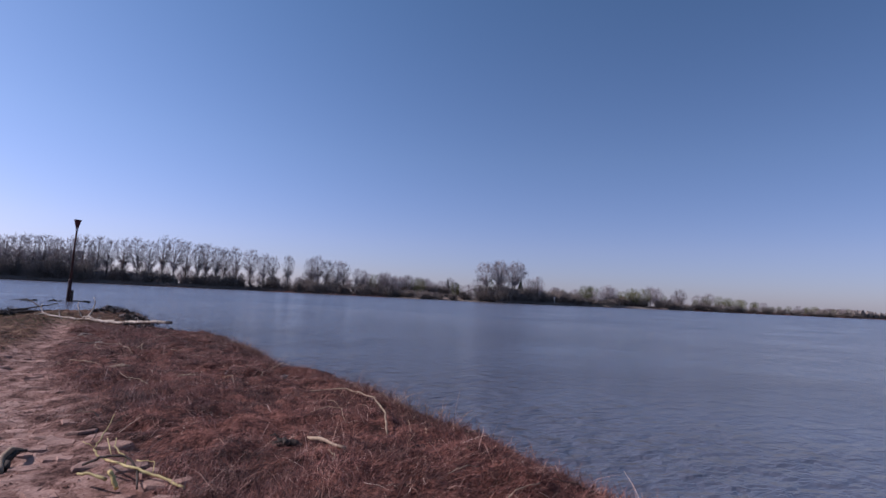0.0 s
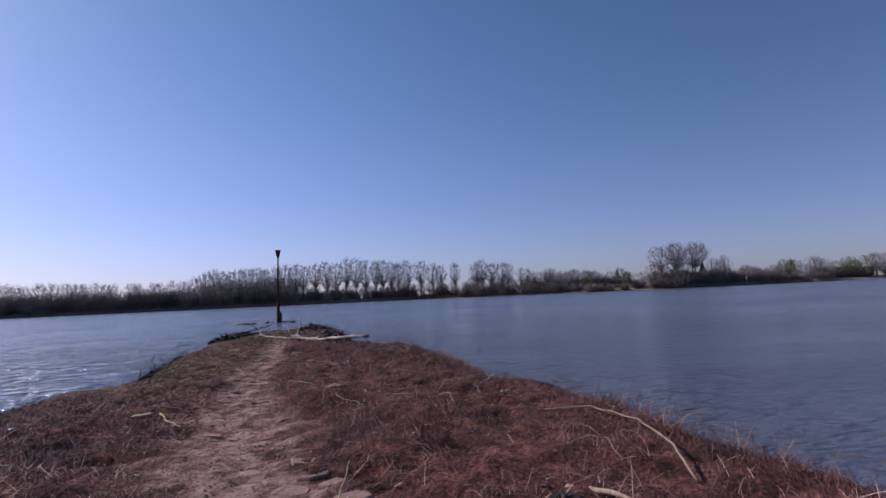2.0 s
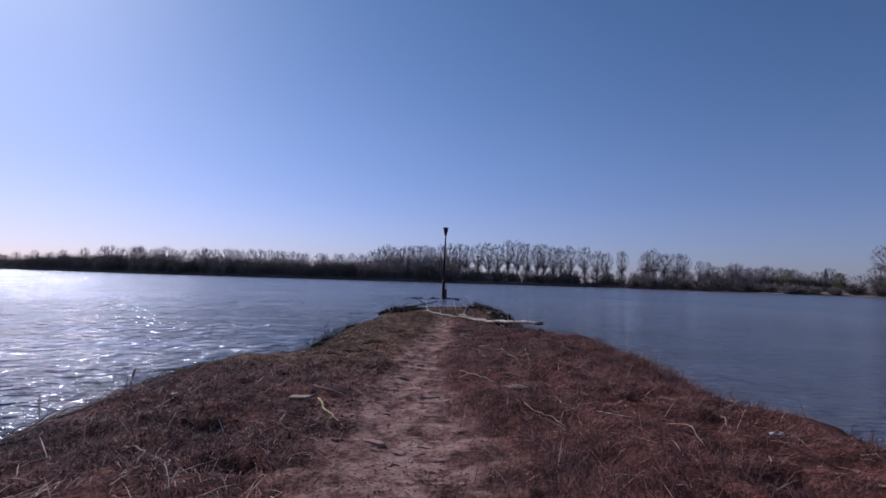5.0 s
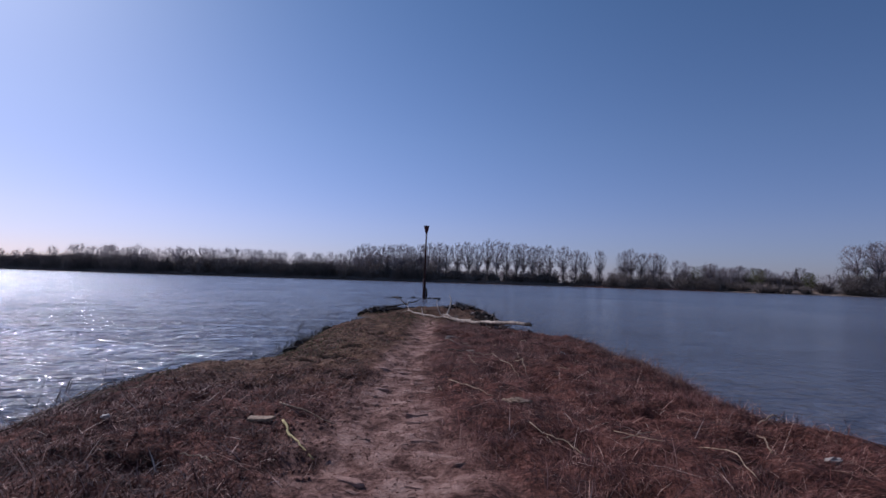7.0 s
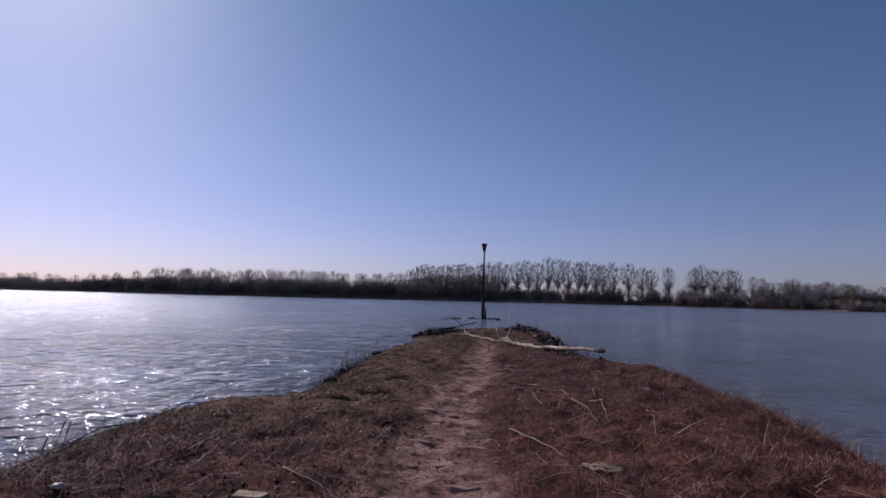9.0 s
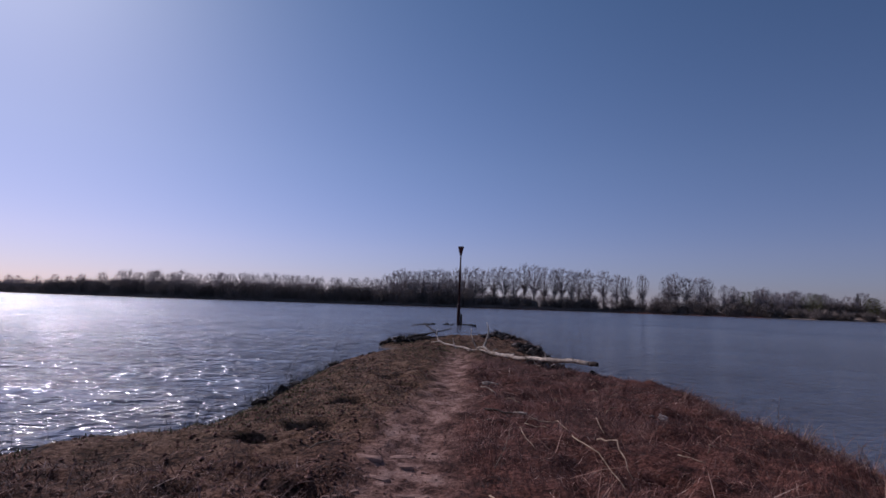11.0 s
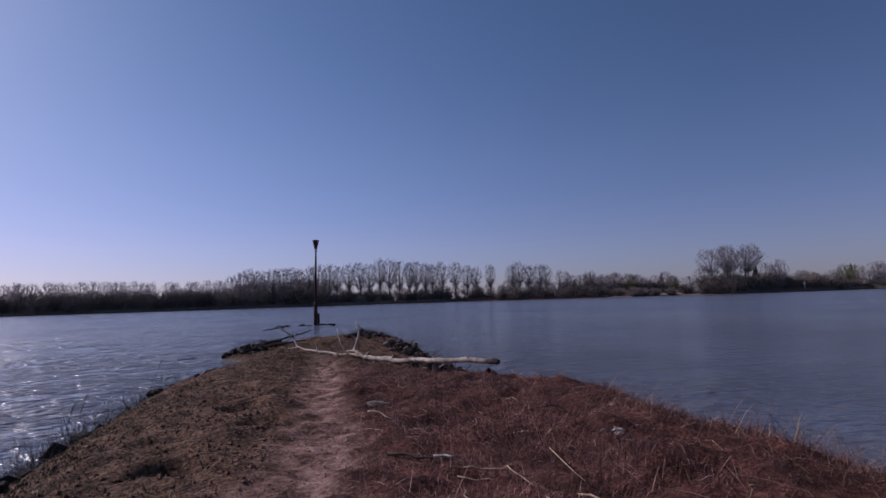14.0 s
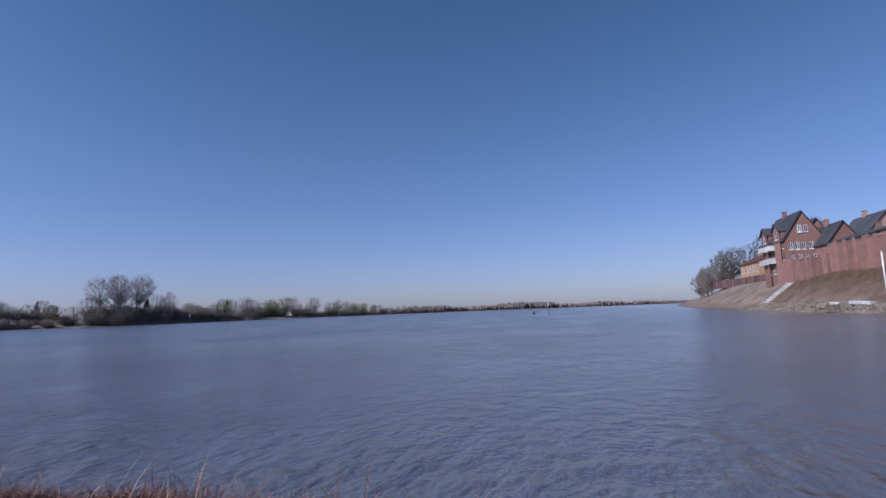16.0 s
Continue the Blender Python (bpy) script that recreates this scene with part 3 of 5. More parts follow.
# young growth between the poplars' boles
x = 12.0
while x < 225:
    plant(rng.choice(broad), x, bank_y(x, rng.uniform(36, 58)), rng.uniform(0.5, 0.9), rng, 1.2)
    x += rng.uniform(3, 7) * (1.0 if x < 120 else 0.7)
# second, lower row behind the left woods and bushes at the water's side
x = -560.0
while x < 205:
    b = math.degrees(math.atan2(x, bank_y(x, 12)))
    y = bank_y(x, rng.uniform(36, 60))
    if b < 2:
        plant(rng.choice(broad), x, y, rng.uniform(0.62, 0.8) * profile(b) * math.hypot(x, y) / 390 / 16, rng, 1.3)
    x += rng.uniform(4, 7)
x = -560.0
while x < 215:
    b = math.degrees(math.atan2(x, bank_y(x, 12)))
    tall = rng.uniform(1.7, 2.6) if b < 1.5 else rng.choice((0.8, 1.1, 1.4, 1.9))
    if b < -38:
        tall *= 0.5
    plant(rng.choice(bushes), x + rng.uniform(-1, 1), bank_y(x, rng.uniform(28, 38) if 176 < x else rng.uniform(4, 15)), tall if b < 24 else min(1.5, 1.2 * tall), rng, 1.1 if b < 1.5 else 1.4)
    x += rng.uniform(3.4, 6.0)
x = 168.0
while x < 330:
    plant(rng.choice(bushes), x, bank_y(x, rng.uniform(28, 40) if x < 222 else rng.uniform(6, 18)), rng.uniform(0.9, 1.5) if x < 222 else rng.uniform(1.4, 2.1), rng, 1.3)
    if x < 226 and rng.random() < 0.5:
        plant(rng.choice(broad), x, bank_y(x, rng.uniform(40, 55)), rng.uniform(0.6, 0.95), rng, 1.1)
    x += rng.uniform(2.0, 3.4)
# the tall clump on the point, and the lower wood upstream of it
for cx, cy, h in ((226, 263, 26.5), (232.5, 258, 29), (239, 263, 28), (246, 259, 29.5), (253, 264, 28)):
    plant(fans[rng.randrange(3)], cx, cy, (h - 0.5) / 26, rng, 1.0)
for cx, cy, h in ((274, 262, 20.5), (268, 266, 18), (280, 270, 17)):
    plant(rng.choice(broad), cx, cy, h / 16.5, rng, 0.85)
x = 176.0
while x < 880:
    b = math.degrees(math.atan2(x, bank_y(x, 14)))
    y = bank_y(x, rng.uniform(16, 30))
    far = math.hypot(x, y)
    h = (1.35 * profile(b) * far / 390 - 2) * rng.choice((0.62, 0.75, 0.85, 0.95, 1.08)) * (0.6 if 258 < x < 340 else 1.0)
    plant(rng.choice(broad + budding if x < 330 else budding + budding + broad), x, y, h / 16, rng, 1.25)
    plant(rng.choice(bushes), x + rng.uniform(-2, 2), bank_y(x, rng.uniform(18, 24) if 388 < x < 470 else rng.uniform(4, 11)), rng.uniform(0.8, 1.4) * (1 if x < 400 else 1.3), rng, 1.8)
    x += rng.uniform(4.0, 6.5) * (1 + max(0, x - 300) / 260)
for t in poplars + broad + budding + fans:
    remove_thing(t)
for t in bushes:
    bpy.data.objects.remove(t)


def conifer(x, y, height):
    rngc = random.Random(int(x * 7))
    t = thing("conifer_tree", (x, y, ground_z(x, y) - 0.1), "dark green pointed conifer among bare trees", "tree", "conifers on the far bank")
    part("trunk", Shape().tube([(0, 0, 0), (0, 0, height)], [0.25, 0.04]), M_BARK, t)
    s = Shape()
    for k in range(260):
        f = (k + rngc.random()) / 260
        r, a = (1 - f) * height * 0.27 + 0.15, rngc.uniform(0, 6.28)
        z = height * (0.08 + 0.92 * f)
        tip = Vector((math.cos(a) * r, math.sin(a) * r, z - 0.35 * r))
        s.tube([(0, 0, z), tip * 0.6 + Vector((0, 0, 0.4 * z + 0.1)), tip], [0.1, 0.26, 0.03], 3, cap=False)
    part("crown", s, M_NEEDLE, t)
    return t


for cx, back, h in ((247, 86, 14), (262, 16, 15), (265, 20, 13), (392, 40, 17)):
    conifer(cx, bank_y(cx, back), h)


def bank_scrub():
    """Low dark brushwood down to the water along the far bank."""
    rngd, s = random.Random(19), Shape()
    for k in range(15000):
        x = rngd.uniform(-560, 520)
        y = float(blend(FAR_BANK, x)) + (rngd.uniform(0.3, 9) if x < 102 or x > 226 else rngd.uniform(0.5, 13))
        if 176 < x < 222 or 388 < x < 470:
            y += 20
        h, lean = rngd.uniform(0.7, 2.4), rngd.uniform(-0.5, 0.5)
        z = 0.12 * max(0.0, y - float(blend(FAR_BANK, x))) - 0.1
        s.tube([(x, y, z), (x + lean, y + lean * 0.5, z + 0.6 * h), (x + 2 * lean, y, z + h)], [0.05, 0.16, 0.02], 3, cap=False)
    for k in range(15000):
        x = rngd.uniform(-560, 60)
        y = float(blend(FAR_BANK, x)) + rngd.uniform(12, 40)
        h, lean = rngd.uniform(2, 5.5) + 4.5 * rngd.random() ** 2, rngd.uniform(-0.8, 0.8)
        s.tube([(x, y, 1.6), (x + lean, y + lean * 0.5, 1.8 + 0.6 * h), (x + 2 * lean, y, 1.8 + h)], [0.06, 0.2, 0.02], 3, cap=False)
    return s


tagged(part("bank_scrub", bank_scrub(), M_BUSH), "low brown brushwood along the far bank's waterline", "brushwood", kind="stuff")


def distant_woods():
    """Low hazy woods along both banks where the river bends away."""
    rngd, s = random.Random(9), Shape()
    for k in range(5200):
        x = 860 + 3300 * rngd.random() ** 1.5
        y = float(blend(FAR_BANK, x)) + rngd.uniform(12, 70) if k % 3 else float(blend(NEAR_BANK, x)) - rngd.uniform(10, 60)
        h = rngd.uniform(4, 9) * (1 + 0.5 * math.sin(x * 0.011) + 0.3 * math.sin(x * 0.043)) + x * 0.0015
        z = 2.0
        lean = rngd.uniform(-2, 2)
        s.tube([(x, y, z - 1), (x + lean, y, z + 0.6 * h), (x + 1.6 * lean, y + lean, z + h)], [1.2, 2.6, 0.4], 4, cap=False)
    return s


tagged(part("distant_woods", distant_woods(), M_BUSH), "low bare woods on the distant river bend", "woodland", kind="stuff")


def far_house(x, y, turn):
    t = thing("far_house", pose(x, y, ground_z(x, y) - 0.2, 0, 0, turn), "small pale house with a red roof among trees", "house")
    part("wall", Shape().box((-5, -4, 0), (5, 4, 5.2)), M_WHITEPAINT, t)
    roof = Shape()
    roof.v = [Vector(p) for p in ((-5.4, -4.5, 5.0), (5.4, -4.5, 5.0), (5.4, 4.5, 5.0), (-5.4, 4.5, 5.0), (-5.4, 0, 8.6), (5.4, 0, 8.6))]
    roof.f = [(0, 1, 5, 4), (2, 3, 4, 5), (0, 4, 3), (1, 2, 5), (3, 2, 1, 0)]
    part("roof", roof, grained("far_roof_tiles", (0.20, 0.07, 0.05), (0.36, 0.13, 0.09), 2.0), t, "red tiled roof")
    part("chimney", Shape().box((1.5, 0.3, 7.0), (2.3, 1.1, 9.6)), M_RUST, t)
    for k in (-3, 0, 3):
        part("window", Shape().box((k - 0.6, -4.05, 1.8), (k + 0.6, -3.97, 3.4)), M_DARKWOOD, t)


far_house(443, bank_y(443, 34), 8)


def river_mark(x, y, height, radius, material, label):
    t = thing("river_mark", (x, y, max(ground_z(x, y), -1.5)), label, "marker", "marks along the river")
    z = -ground_z(x, y) if ground_z(x, y) < 0 else 0
    part("post", Shape().tube([(0, 0, -0.3), (0, 0, z + height)], [radius, radius * 0.9], 8), material, t)
    part("board", Shape().box((-0.7, -0.06, z + 0.72 * height), (0.7, 0.06, z + height)), material, t)


river_mark(287, 257.5, 5.5, 0.22, M_WHITEPAINT, "white kilometre mark on the far bank's edge")


def river_buoy(x, y):
    t = thing("river_buoy", (x, y, 0), "small dark red buoy floating in the river", "buoy")
    part("float", Shape().tube([(0, 0, -0.4), (0, 0, 0.1), (0, 0, 0.5)], [0.5, 0.65, 0.3], 12), M_TOPMARK, t)
    part("mast", Shape().tube([(0, 0, 0.5), (0, 0, 1.5)], [0.08, 0.05], 8), M_RUST, t)


river_buoy(170, 26)
perch = thing("river_perch", (157, 20.5, 0), "thin red and white post standing in the river", "marker")
part("post", Shape().tube([(0, 0, -1.5), (0, 0, 2.4)], [0.12, 0.11], 8), M_TOPMARK, perch)
part("top_band", Shape().tube([(0, 0, 2.4), (0, 0, 3.5)], [0.12, 0.11], 8), M_WHITEPAINT, perch, "white painted upper part")


# ---- beacon ----
def beacon(x, y):
    t = thing("navigation_beacon", Matrix.Translation((x, y, 0)) @ Matrix.Scale(0.93, 4), "rust-dark beacon post with a pointed-down topmark standing in the river", "beacon")
    part("lower_post", Shape().tube([(0, 0, -2.4), (0, 0, 1.0), (0.01, 0, 2.1), (0.01, 0, 2.25)], [0.19, 0.18, 0.17, 0.12], 14), M_RUST, t, smooth=True)
    part("pole", Shape().tube([(0.01, 0, 2.1), (0.03, 0, 5.0), (0.06, 0, 7.3)], [0.12, 0.10, 0.075], 12), M_RUST, t, smooth=True)
    part("fender_post", Shape().tube([(0.30, -0.1, -1.5), (0.28, -0.1, 1.15)], [0.11, 0.10], 10), M_DARKWOOD, t, "short dark timber post")
    part("collar", Shape().tube([(0.06, 0, 7.12), (0.06, 0, 7.3)], [0.12, 0.12], 12), M_WHITEPAINT, t, "pale band under the topmark")
    part("topmark", Shape().tube([(0.06, 0, 7.3), (0.06, 0, 7.42), (0.06, 0, 8.08), (0.06, 0, 8.16)], [0.09, 0.13, 0.29, 0.30], 18), M_TOPMARK, t, "dark red cone, point down")
    part("cap_ring", Shape().tube([(0.06, 0, 8.16), (0.06, 0, 8.22)], [0.32, 0.32], 18), M_RUST, t)
    return t


beacon(0, 59)


# ---- stranded tree ----
def crooked(points, seed, jitter, per=4):
    """A knotted line through the points."""
    rngk, out = random.Random(seed), []
    for a, b in zip(points[:-1], points[1:]):
        a, b = Vector(a), Vector(b)
        for k in range(per):
            j = jitter if (k or out) else 0
            out.append(a.lerp(b, k / per) + Vector((rngk.uniform(-j, j), rngk.uniform(-j, j), rngk.uniform(-j, j))))
    return out + [Vector(points[-1])]


def limb(points, r0, r1, seed, sides=8, jitter=0.02, per=4):
    pts = crooked(points, seed, jitter, per)
    rngk = random.Random(seed + 1)
    radii = [(r0 + (r1 - r0) * i / (len(pts) - 1)) * rngk.uniform(0.82, 1.18) for i in range(len(pts))]
    return Shape().tube(pts, radii, sides)


def stranded_tree():
    t = thing("stranded_tree", (1.1, 25.5, ground_z(1.1, 25.5)), "bleached barkless driftwood tree with bare forked branches lying across the groyne", "driftwood")
    lines = (
        ("trunk", [(3.0, 21.2, 0.70), (2.55, 22.0, 0.66), (2.25, 22.6, 0.62), (1.8, 24.0, 0.50), (1.35, 25.0, 0.45), (1.0, 25.6, 0.45)], 0.052, 0.066),
        ("branch", [(1.0, 25.6, 0.45), (0.86, 26.1, 0.53), (0.78, 26.4, 0.58), (0.93, 26.8, 0.94), (0.97, 26.9, 1.15), (0.90, 27.1, 1.39)], 0.052, 0.014),
        ("branch", [(0.80, 26.4, 0.57), (0.55, 26.9, 0.53), (0.42, 27.1, 0.80), (0.38, 27.3, 0.95), (0.37, 27.5, 1.13)], 0.034, 0.012),
        ("branch", [(0.95, 25.8, 0.47), (0.66, 26.8, 0.47), (0.35, 27.4, 0.38), (-0.03, 27.9, 0.24)], 0.046, 0.03),
        ("branch", [(-0.03, 27.9, 0.24), (-0.23, 28.0, 0.47), (-0.24, 28.1, 0.58), (-0.28, 28.2, 0.72)], 0.03, 0.013),
        ("branch", [(0.40, 27.3, 0.40), (0.02, 28.2, 0.42), (-0.6, 29.3, 0.43), (-0.87, 29.9, 0.51), (-0.98, 30.2, 0.75), (-0.95, 30.3, 0.93)], 0.044, 0.016),
        ("branch", [(-0.82, 29.8, 0.49), (-1.0, 30.1, 0.45), (-1.18, 30.3, 0.42)], 0.026, 0.014),
        ("branch", [(1.02, 25.5, 0.48), (1.08, 25.55, 0.58), (1.18, 25.5, 0.60)], 0.03, 0.018),
        ("branch", [(2.22, 22.7, 0.64), (2.19, 22.7, 0.78)], 0.026, 0.014),
        ("branch", [(1.62, 24.4, 0.50), (1.56, 24.4, 0.60)], 0.026, 0.016),
        ("branch", [(2.75, 21.7, 0.70), (2.68, 21.7, 0.78)], 0.022, 0.012),
        ("branch", [(1.95, 23.5, 0.52), (2.05, 23.2, 0.42), (2.3, 22.9, 0.36)], 0.028, 0.012),
    )
    inv = t.matrix_world.inverted()
    part("broken_end", limb([inv @ Vector(p) for p in ((2.99, 21.22, 0.70), (3.06, 21.06, 0.705), (3.11, 20.95, 0.71))], 0.056, 0.046, 79, 10, 0.014, 2), M_DARKWOOD, t, "dark splintered end of the trunk")
    for i, (name, pts, r0, r1) in enumerate(lines):
        part(name, limb([inv @ Vector(p) for p in pts], r0, r1, 80 + i, 11 if i == 0 else 8, 0.02 if i == 0 else 0.012, 5 if i == 0 else 4), M_BLEACHED, t, smooth=True)
    return t


stranded_tree()


# ---- riprap, shore rocks, paving ----
def rock_mesh(seed, flat=0.6):
    rngr = random.Random(seed)
    bm = bmesh.new()
    for _ in range(13):
        v = Vector((rngr.gauss(0, 1), rngr.gauss(0, 1), rngr.gauss(0, 1))).normalized()
        bm.verts.new((v.x * rngr.uniform(0.8, 1.2), v.y * rngr.uniform(0.6, 1.0), v.z * flat))
    hull = bmesh.ops.convex_hull(bm, input=bm.verts)
    bmesh.ops.delete(bm, geom=[e for e in hull["geom_interior"] if isinstance(e, bmesh.types.BMVert)], context="VERTS")
    bmesh.ops.bevel(bm, geom=list(bm.edges), offset=0.05, segments=1, affect="EDGES")
    me = bpy.data.meshes.new("rock")
    bm.to_mesh(me)
    bm.free()
    me.materials.append(M_STONE)
    return me


def paler(me):
    other = me.copy()
    other.materials[0] = M_GREYSTONE
    return other


ROCKS = [rock_mesh(200 + i, 0.5 + 0.05 * (i % 5)) for i in range(9)]
PALE_ROCKS = [paler(me) for me in ROCKS[:4]]


def scaled_pose(x, y, z, s, rngp, tilt=14):
    return pose(x, y, z, rngp.uniform(-tilt, tilt), rngp.uniform(-tilt, tilt), rngp.uniform(0, 360)) @ Matrix.Diagonal((s, s, s, 1))


def shore_rocks():
    rngp = random.Random(31)
    spots = [(-3.6, 19.4, 0.25), (-3.5, 19.75, 0.18), (-3.57, 18.45, 0.19), (-3.45, 17.75, 0.2), (-3.3, 17.4, 0.13), (-3.7, 24.05, 0.22), (-3.3, 26.2, 0.19), (-2.97, 26.75, 0.17), (-3.1, 26.5, 0.12), (-3.35, 30.0, 0.15), (-3.62, 15.9, 0.16), (3.3, 22.0, 0.22), (4.15, 21.95, 0.14), (2.96, 23.4, 0.2), (5.15, 20.95, 0.10), (4.75, 21.5, 0.09), (5.3, 20.4, 0.08), (3.5, 31.7, 0.17), (4.4, 32.5, 0.14)]
    for k in range(46):
        y = rngp.uniform(15.2, 30)
        spots.append((float(blend(LEFT_SHORE, y)) + rngp.uniform(-0.25, 0.35), y, rngp.uniform(0.04, 0.12)))
    for x, y, s in spots:
        ob = new("shore_rock", rngp.choice(ROCKS))
        ob.matrix_world = scaled_pose(x, y, max(ground_z(x, y), -0.12) + 0.18 * s, s, rngp)
        tagged(ob, "dark wet basalt rock at the groyne's water edge", "rock", "rocks along the water's edge")


def stone_heap(cx, cy, rx, ry, top, count, seed, label):
    rngp = random.Random(seed)
    t = thing("stone_heap", (cx, cy, ground_z(cx, cy)), label, "stone heap", "stone heaps on the groyne head")
    for _ in range(count):
        a, r = rngp.uniform(0, 6.283), math.sqrt(rngp.random())
        x, y = cx + math.cos(a) * r * rx, cy + math.sin(a) * r * ry
        s = 0.04 + 0.12 * rngp.random() ** 2
        z = max(ground_z(x, y), -0.1) + (1 - r) * top * rngp.uniform(0.2, 1.0) + 0.25 * s
        ob = new("stone", rngp.choice(ROCKS if rngp.random() < 0.72 else PALE_ROCKS))
        ob.parent = t
        ob.matrix_parent_inverse = t.matrix_world.inverted()
        ob.matrix_basis = scaled_pose(x, y, z, s, rngp, 40)
    for _ in range(count // 3):
        a, r = rngp.uniform(0, 6.283), math.sqrt(rngp.random())
        x, y = cx + math.cos(a) * r * rx * 1.15, cy + math.sin(a) * r * ry * 1.1
        z = max(ground_z(x, y), 0.0) + (1 - r) * top * 0.7 + 0.05
        h, ln = rngp.uniform(0, 6.283), rngp.uniform(0.15, 0.5)
        pts = [(x - cx, y - cy, z - t.location.z), (x - cx + math.cos(h) * ln * 0.6, y - cy + math.sin(h) * ln * 0.6, z + rngp.uniform(0.02, 0.14) - t.location.z), (x - cx + math.cos(h) * ln, y - cy + math.sin(h) * ln, z + rngp.uniform(0, 0.3) - t.location.z)]
        part("twig", limb(pts, 0.012, 0.004, 700 + _, 5, 0.01, 2), M_DARKWOOD, t)
    return t


shore_rocks()
rngq = random.Random(47)
for _ in range(14):
    ob = new("shoal_rock", rngq.choice(ROCKS))
    ob.matrix_world = scaled_pose(rngq.uniform(-3.6, 1.6), 59 + rngq.uniform(-1.2, 1.0), rngq.uniform(-0.1, -0.02), rngq.uniform(0.25, 0.5), rngq)
    tagged(ob, "dark rock just breaking the water round the beacon", "rock", "rocks round the beacon")
stone_heap(2.3, 38.0, 1.15, 1.9, 0.46, 210, 41, "heap of dark basalt stones at the head of the groyne")
stone_heap(2.85, 29.6, 0.75, 2.8, 0.26, 190, 42, "low bank of dark and grey stones beside the stranded tree")
stone_heap(2.45, 24.0, 0.75, 1.5, 0.16, 120, 43, "dark stones and debris under the stranded trunk")
stone_heap(-2.75, 32.5, 0.9, 1.0, 0.3, 130, 44, "flat mossy stones at the groyne's head by the water")
stone_heap(-2.3, 34.6, 0.9, 1.2, 0.34, 110, 45, "low dark wet stones breaking the water behind driftwood")


def paving_mesh(seed):
    rngp = random.Random(seed)
    n = rngp.choice((5, 6, 6, 7))
    ring = [(a := 2 * math.pi * (k + rngp.uniform(-0.28, 0.28)) / n, rngp.uniform(0.42, 0.56)) for k in range(n)]
    s = Shape()
    for z, f in ((-0.10, 1.0), (0.012, 1.0), (0.03, 0.9)):
        s.v += [Vector((math.cos(a) * r * f * 1.25, math.sin(a) * r * f * 0.85, z + 0.01 * math.sin(3 * a + seed))) for a, r in ring]
    for lvl in (0, 1):
        s.f += [(lvl * n + k, lvl * n + (k + 1) % n, (lvl + 1) * n + (k + 1) % n, (lvl + 1) * n + k) for k in range(n)]
    s.f.append(tuple(2 * n + k for k in range(n)))
    return s.mesh("paving_stone", M_PAVING)


def paving():
    rngp = random.Random(51)
    meshes = [paving_mesh(300 + i) for i in range(10)]
    line = [(1, 0.5), (5.5, 0.32), (7, 0.05), (9, -0.35), (11, -0.62), (14.5, -0.55)]
    y = 1.5
    while y < 14.5:
        size = rngp.uniform(0.22, 0.42) if y < 8 else rngp.uniform(0.10, 0.24)
        cx, x = float(blend(line, y)), -0.42
        while x < 0.42:
            if rngp.random() < (0.85 if y < 7.5 else 0.34):
                px, py = cx + x + rngp.uniform(-0.1, 0.1), y + rngp.uniform(-0.12, 0.12)
                ob = new("paving_stone", rngp.choice(meshes))
                ob.parent = ground
                ob.matrix_basis = pose(px, py, ground_z(px, py) + rngp.uniform(-0.042, -0.02), rngp.uniform(-3, 3), rngp.uniform(-3, 3), rngp.choice((0, 180)) + rngp.uniform(-32, 32)) @ Matrix.Diagonal((size * (1 if y < 7.5 else 1.25), size * (1 if y < 7.5 else 0.6), 1, 1))
            x += size * 1.12
        y += size * (0.95 if y < 7.5 else 0.85)


paving()


# ---- dry vegetation ----
DRY = [(0.034, 0.011, 0.009), (0.12, 0.038, 0.028), (0.25, 0.088, 0.06), (0.06, 0.018, 0.014), (0.30, 0.13, 0.09), (0.11, 0.036, 0.026), (0.045, 0.014, 0.011), (0.16, 0.055, 0.04), (0.55, 0.34, 0.25)]
M_DRY = islands("dry_grass", DRY, 0.75, 0.6)
M_STRAW = islands("pale_straw", [(0.22, 0.09, 0.06), (0.48, 0.275, 0.19), (0.34, 0.155, 0.10), (0.74, 0.53, 0.40)], 0.7)
M_LITTER = islands("broken_reed_litter", [(0.05, 0.016, 0.012), (0.16, 0.055, 0.04), (0.03, 0.010, 0.008), (0.24, 0.095, 0.066), (0.08, 0.026, 0.02), (0.12, 0.04, 0.03), (0.62, 0.42, 0.32)], 0.75, 0.5)
M_BRUSH = islands("dead_stems", [(0.08, 0.032, 0.022), (0.28, 0.14, 0.085), (0.15, 0.065, 0.04), (0.52, 0.34, 0.22)], 0.75)
M_REED = islands("dark_reed", [(0.03, 0.025, 0.018), (0.08, 0.06, 0.04), (0.05, 0.05, 0.03)], 0.7)
M_CLOD = islands("soil_clods", [(0.36, 0.19, 0.128), (0.10, 0.038, 0.025), (0.18, 0.073, 0.047), (0.25, 0.12, 0.08), (0.07, 0.026, 0.018), (0.17, 0.07, 0.045)], 0.95)
M_GREEN = islands("moss_tufts", [(0.05, 0.06, 0.018), (0.11, 0.11, 0.035), (0.16, 0.13, 0.05)], 0.8)


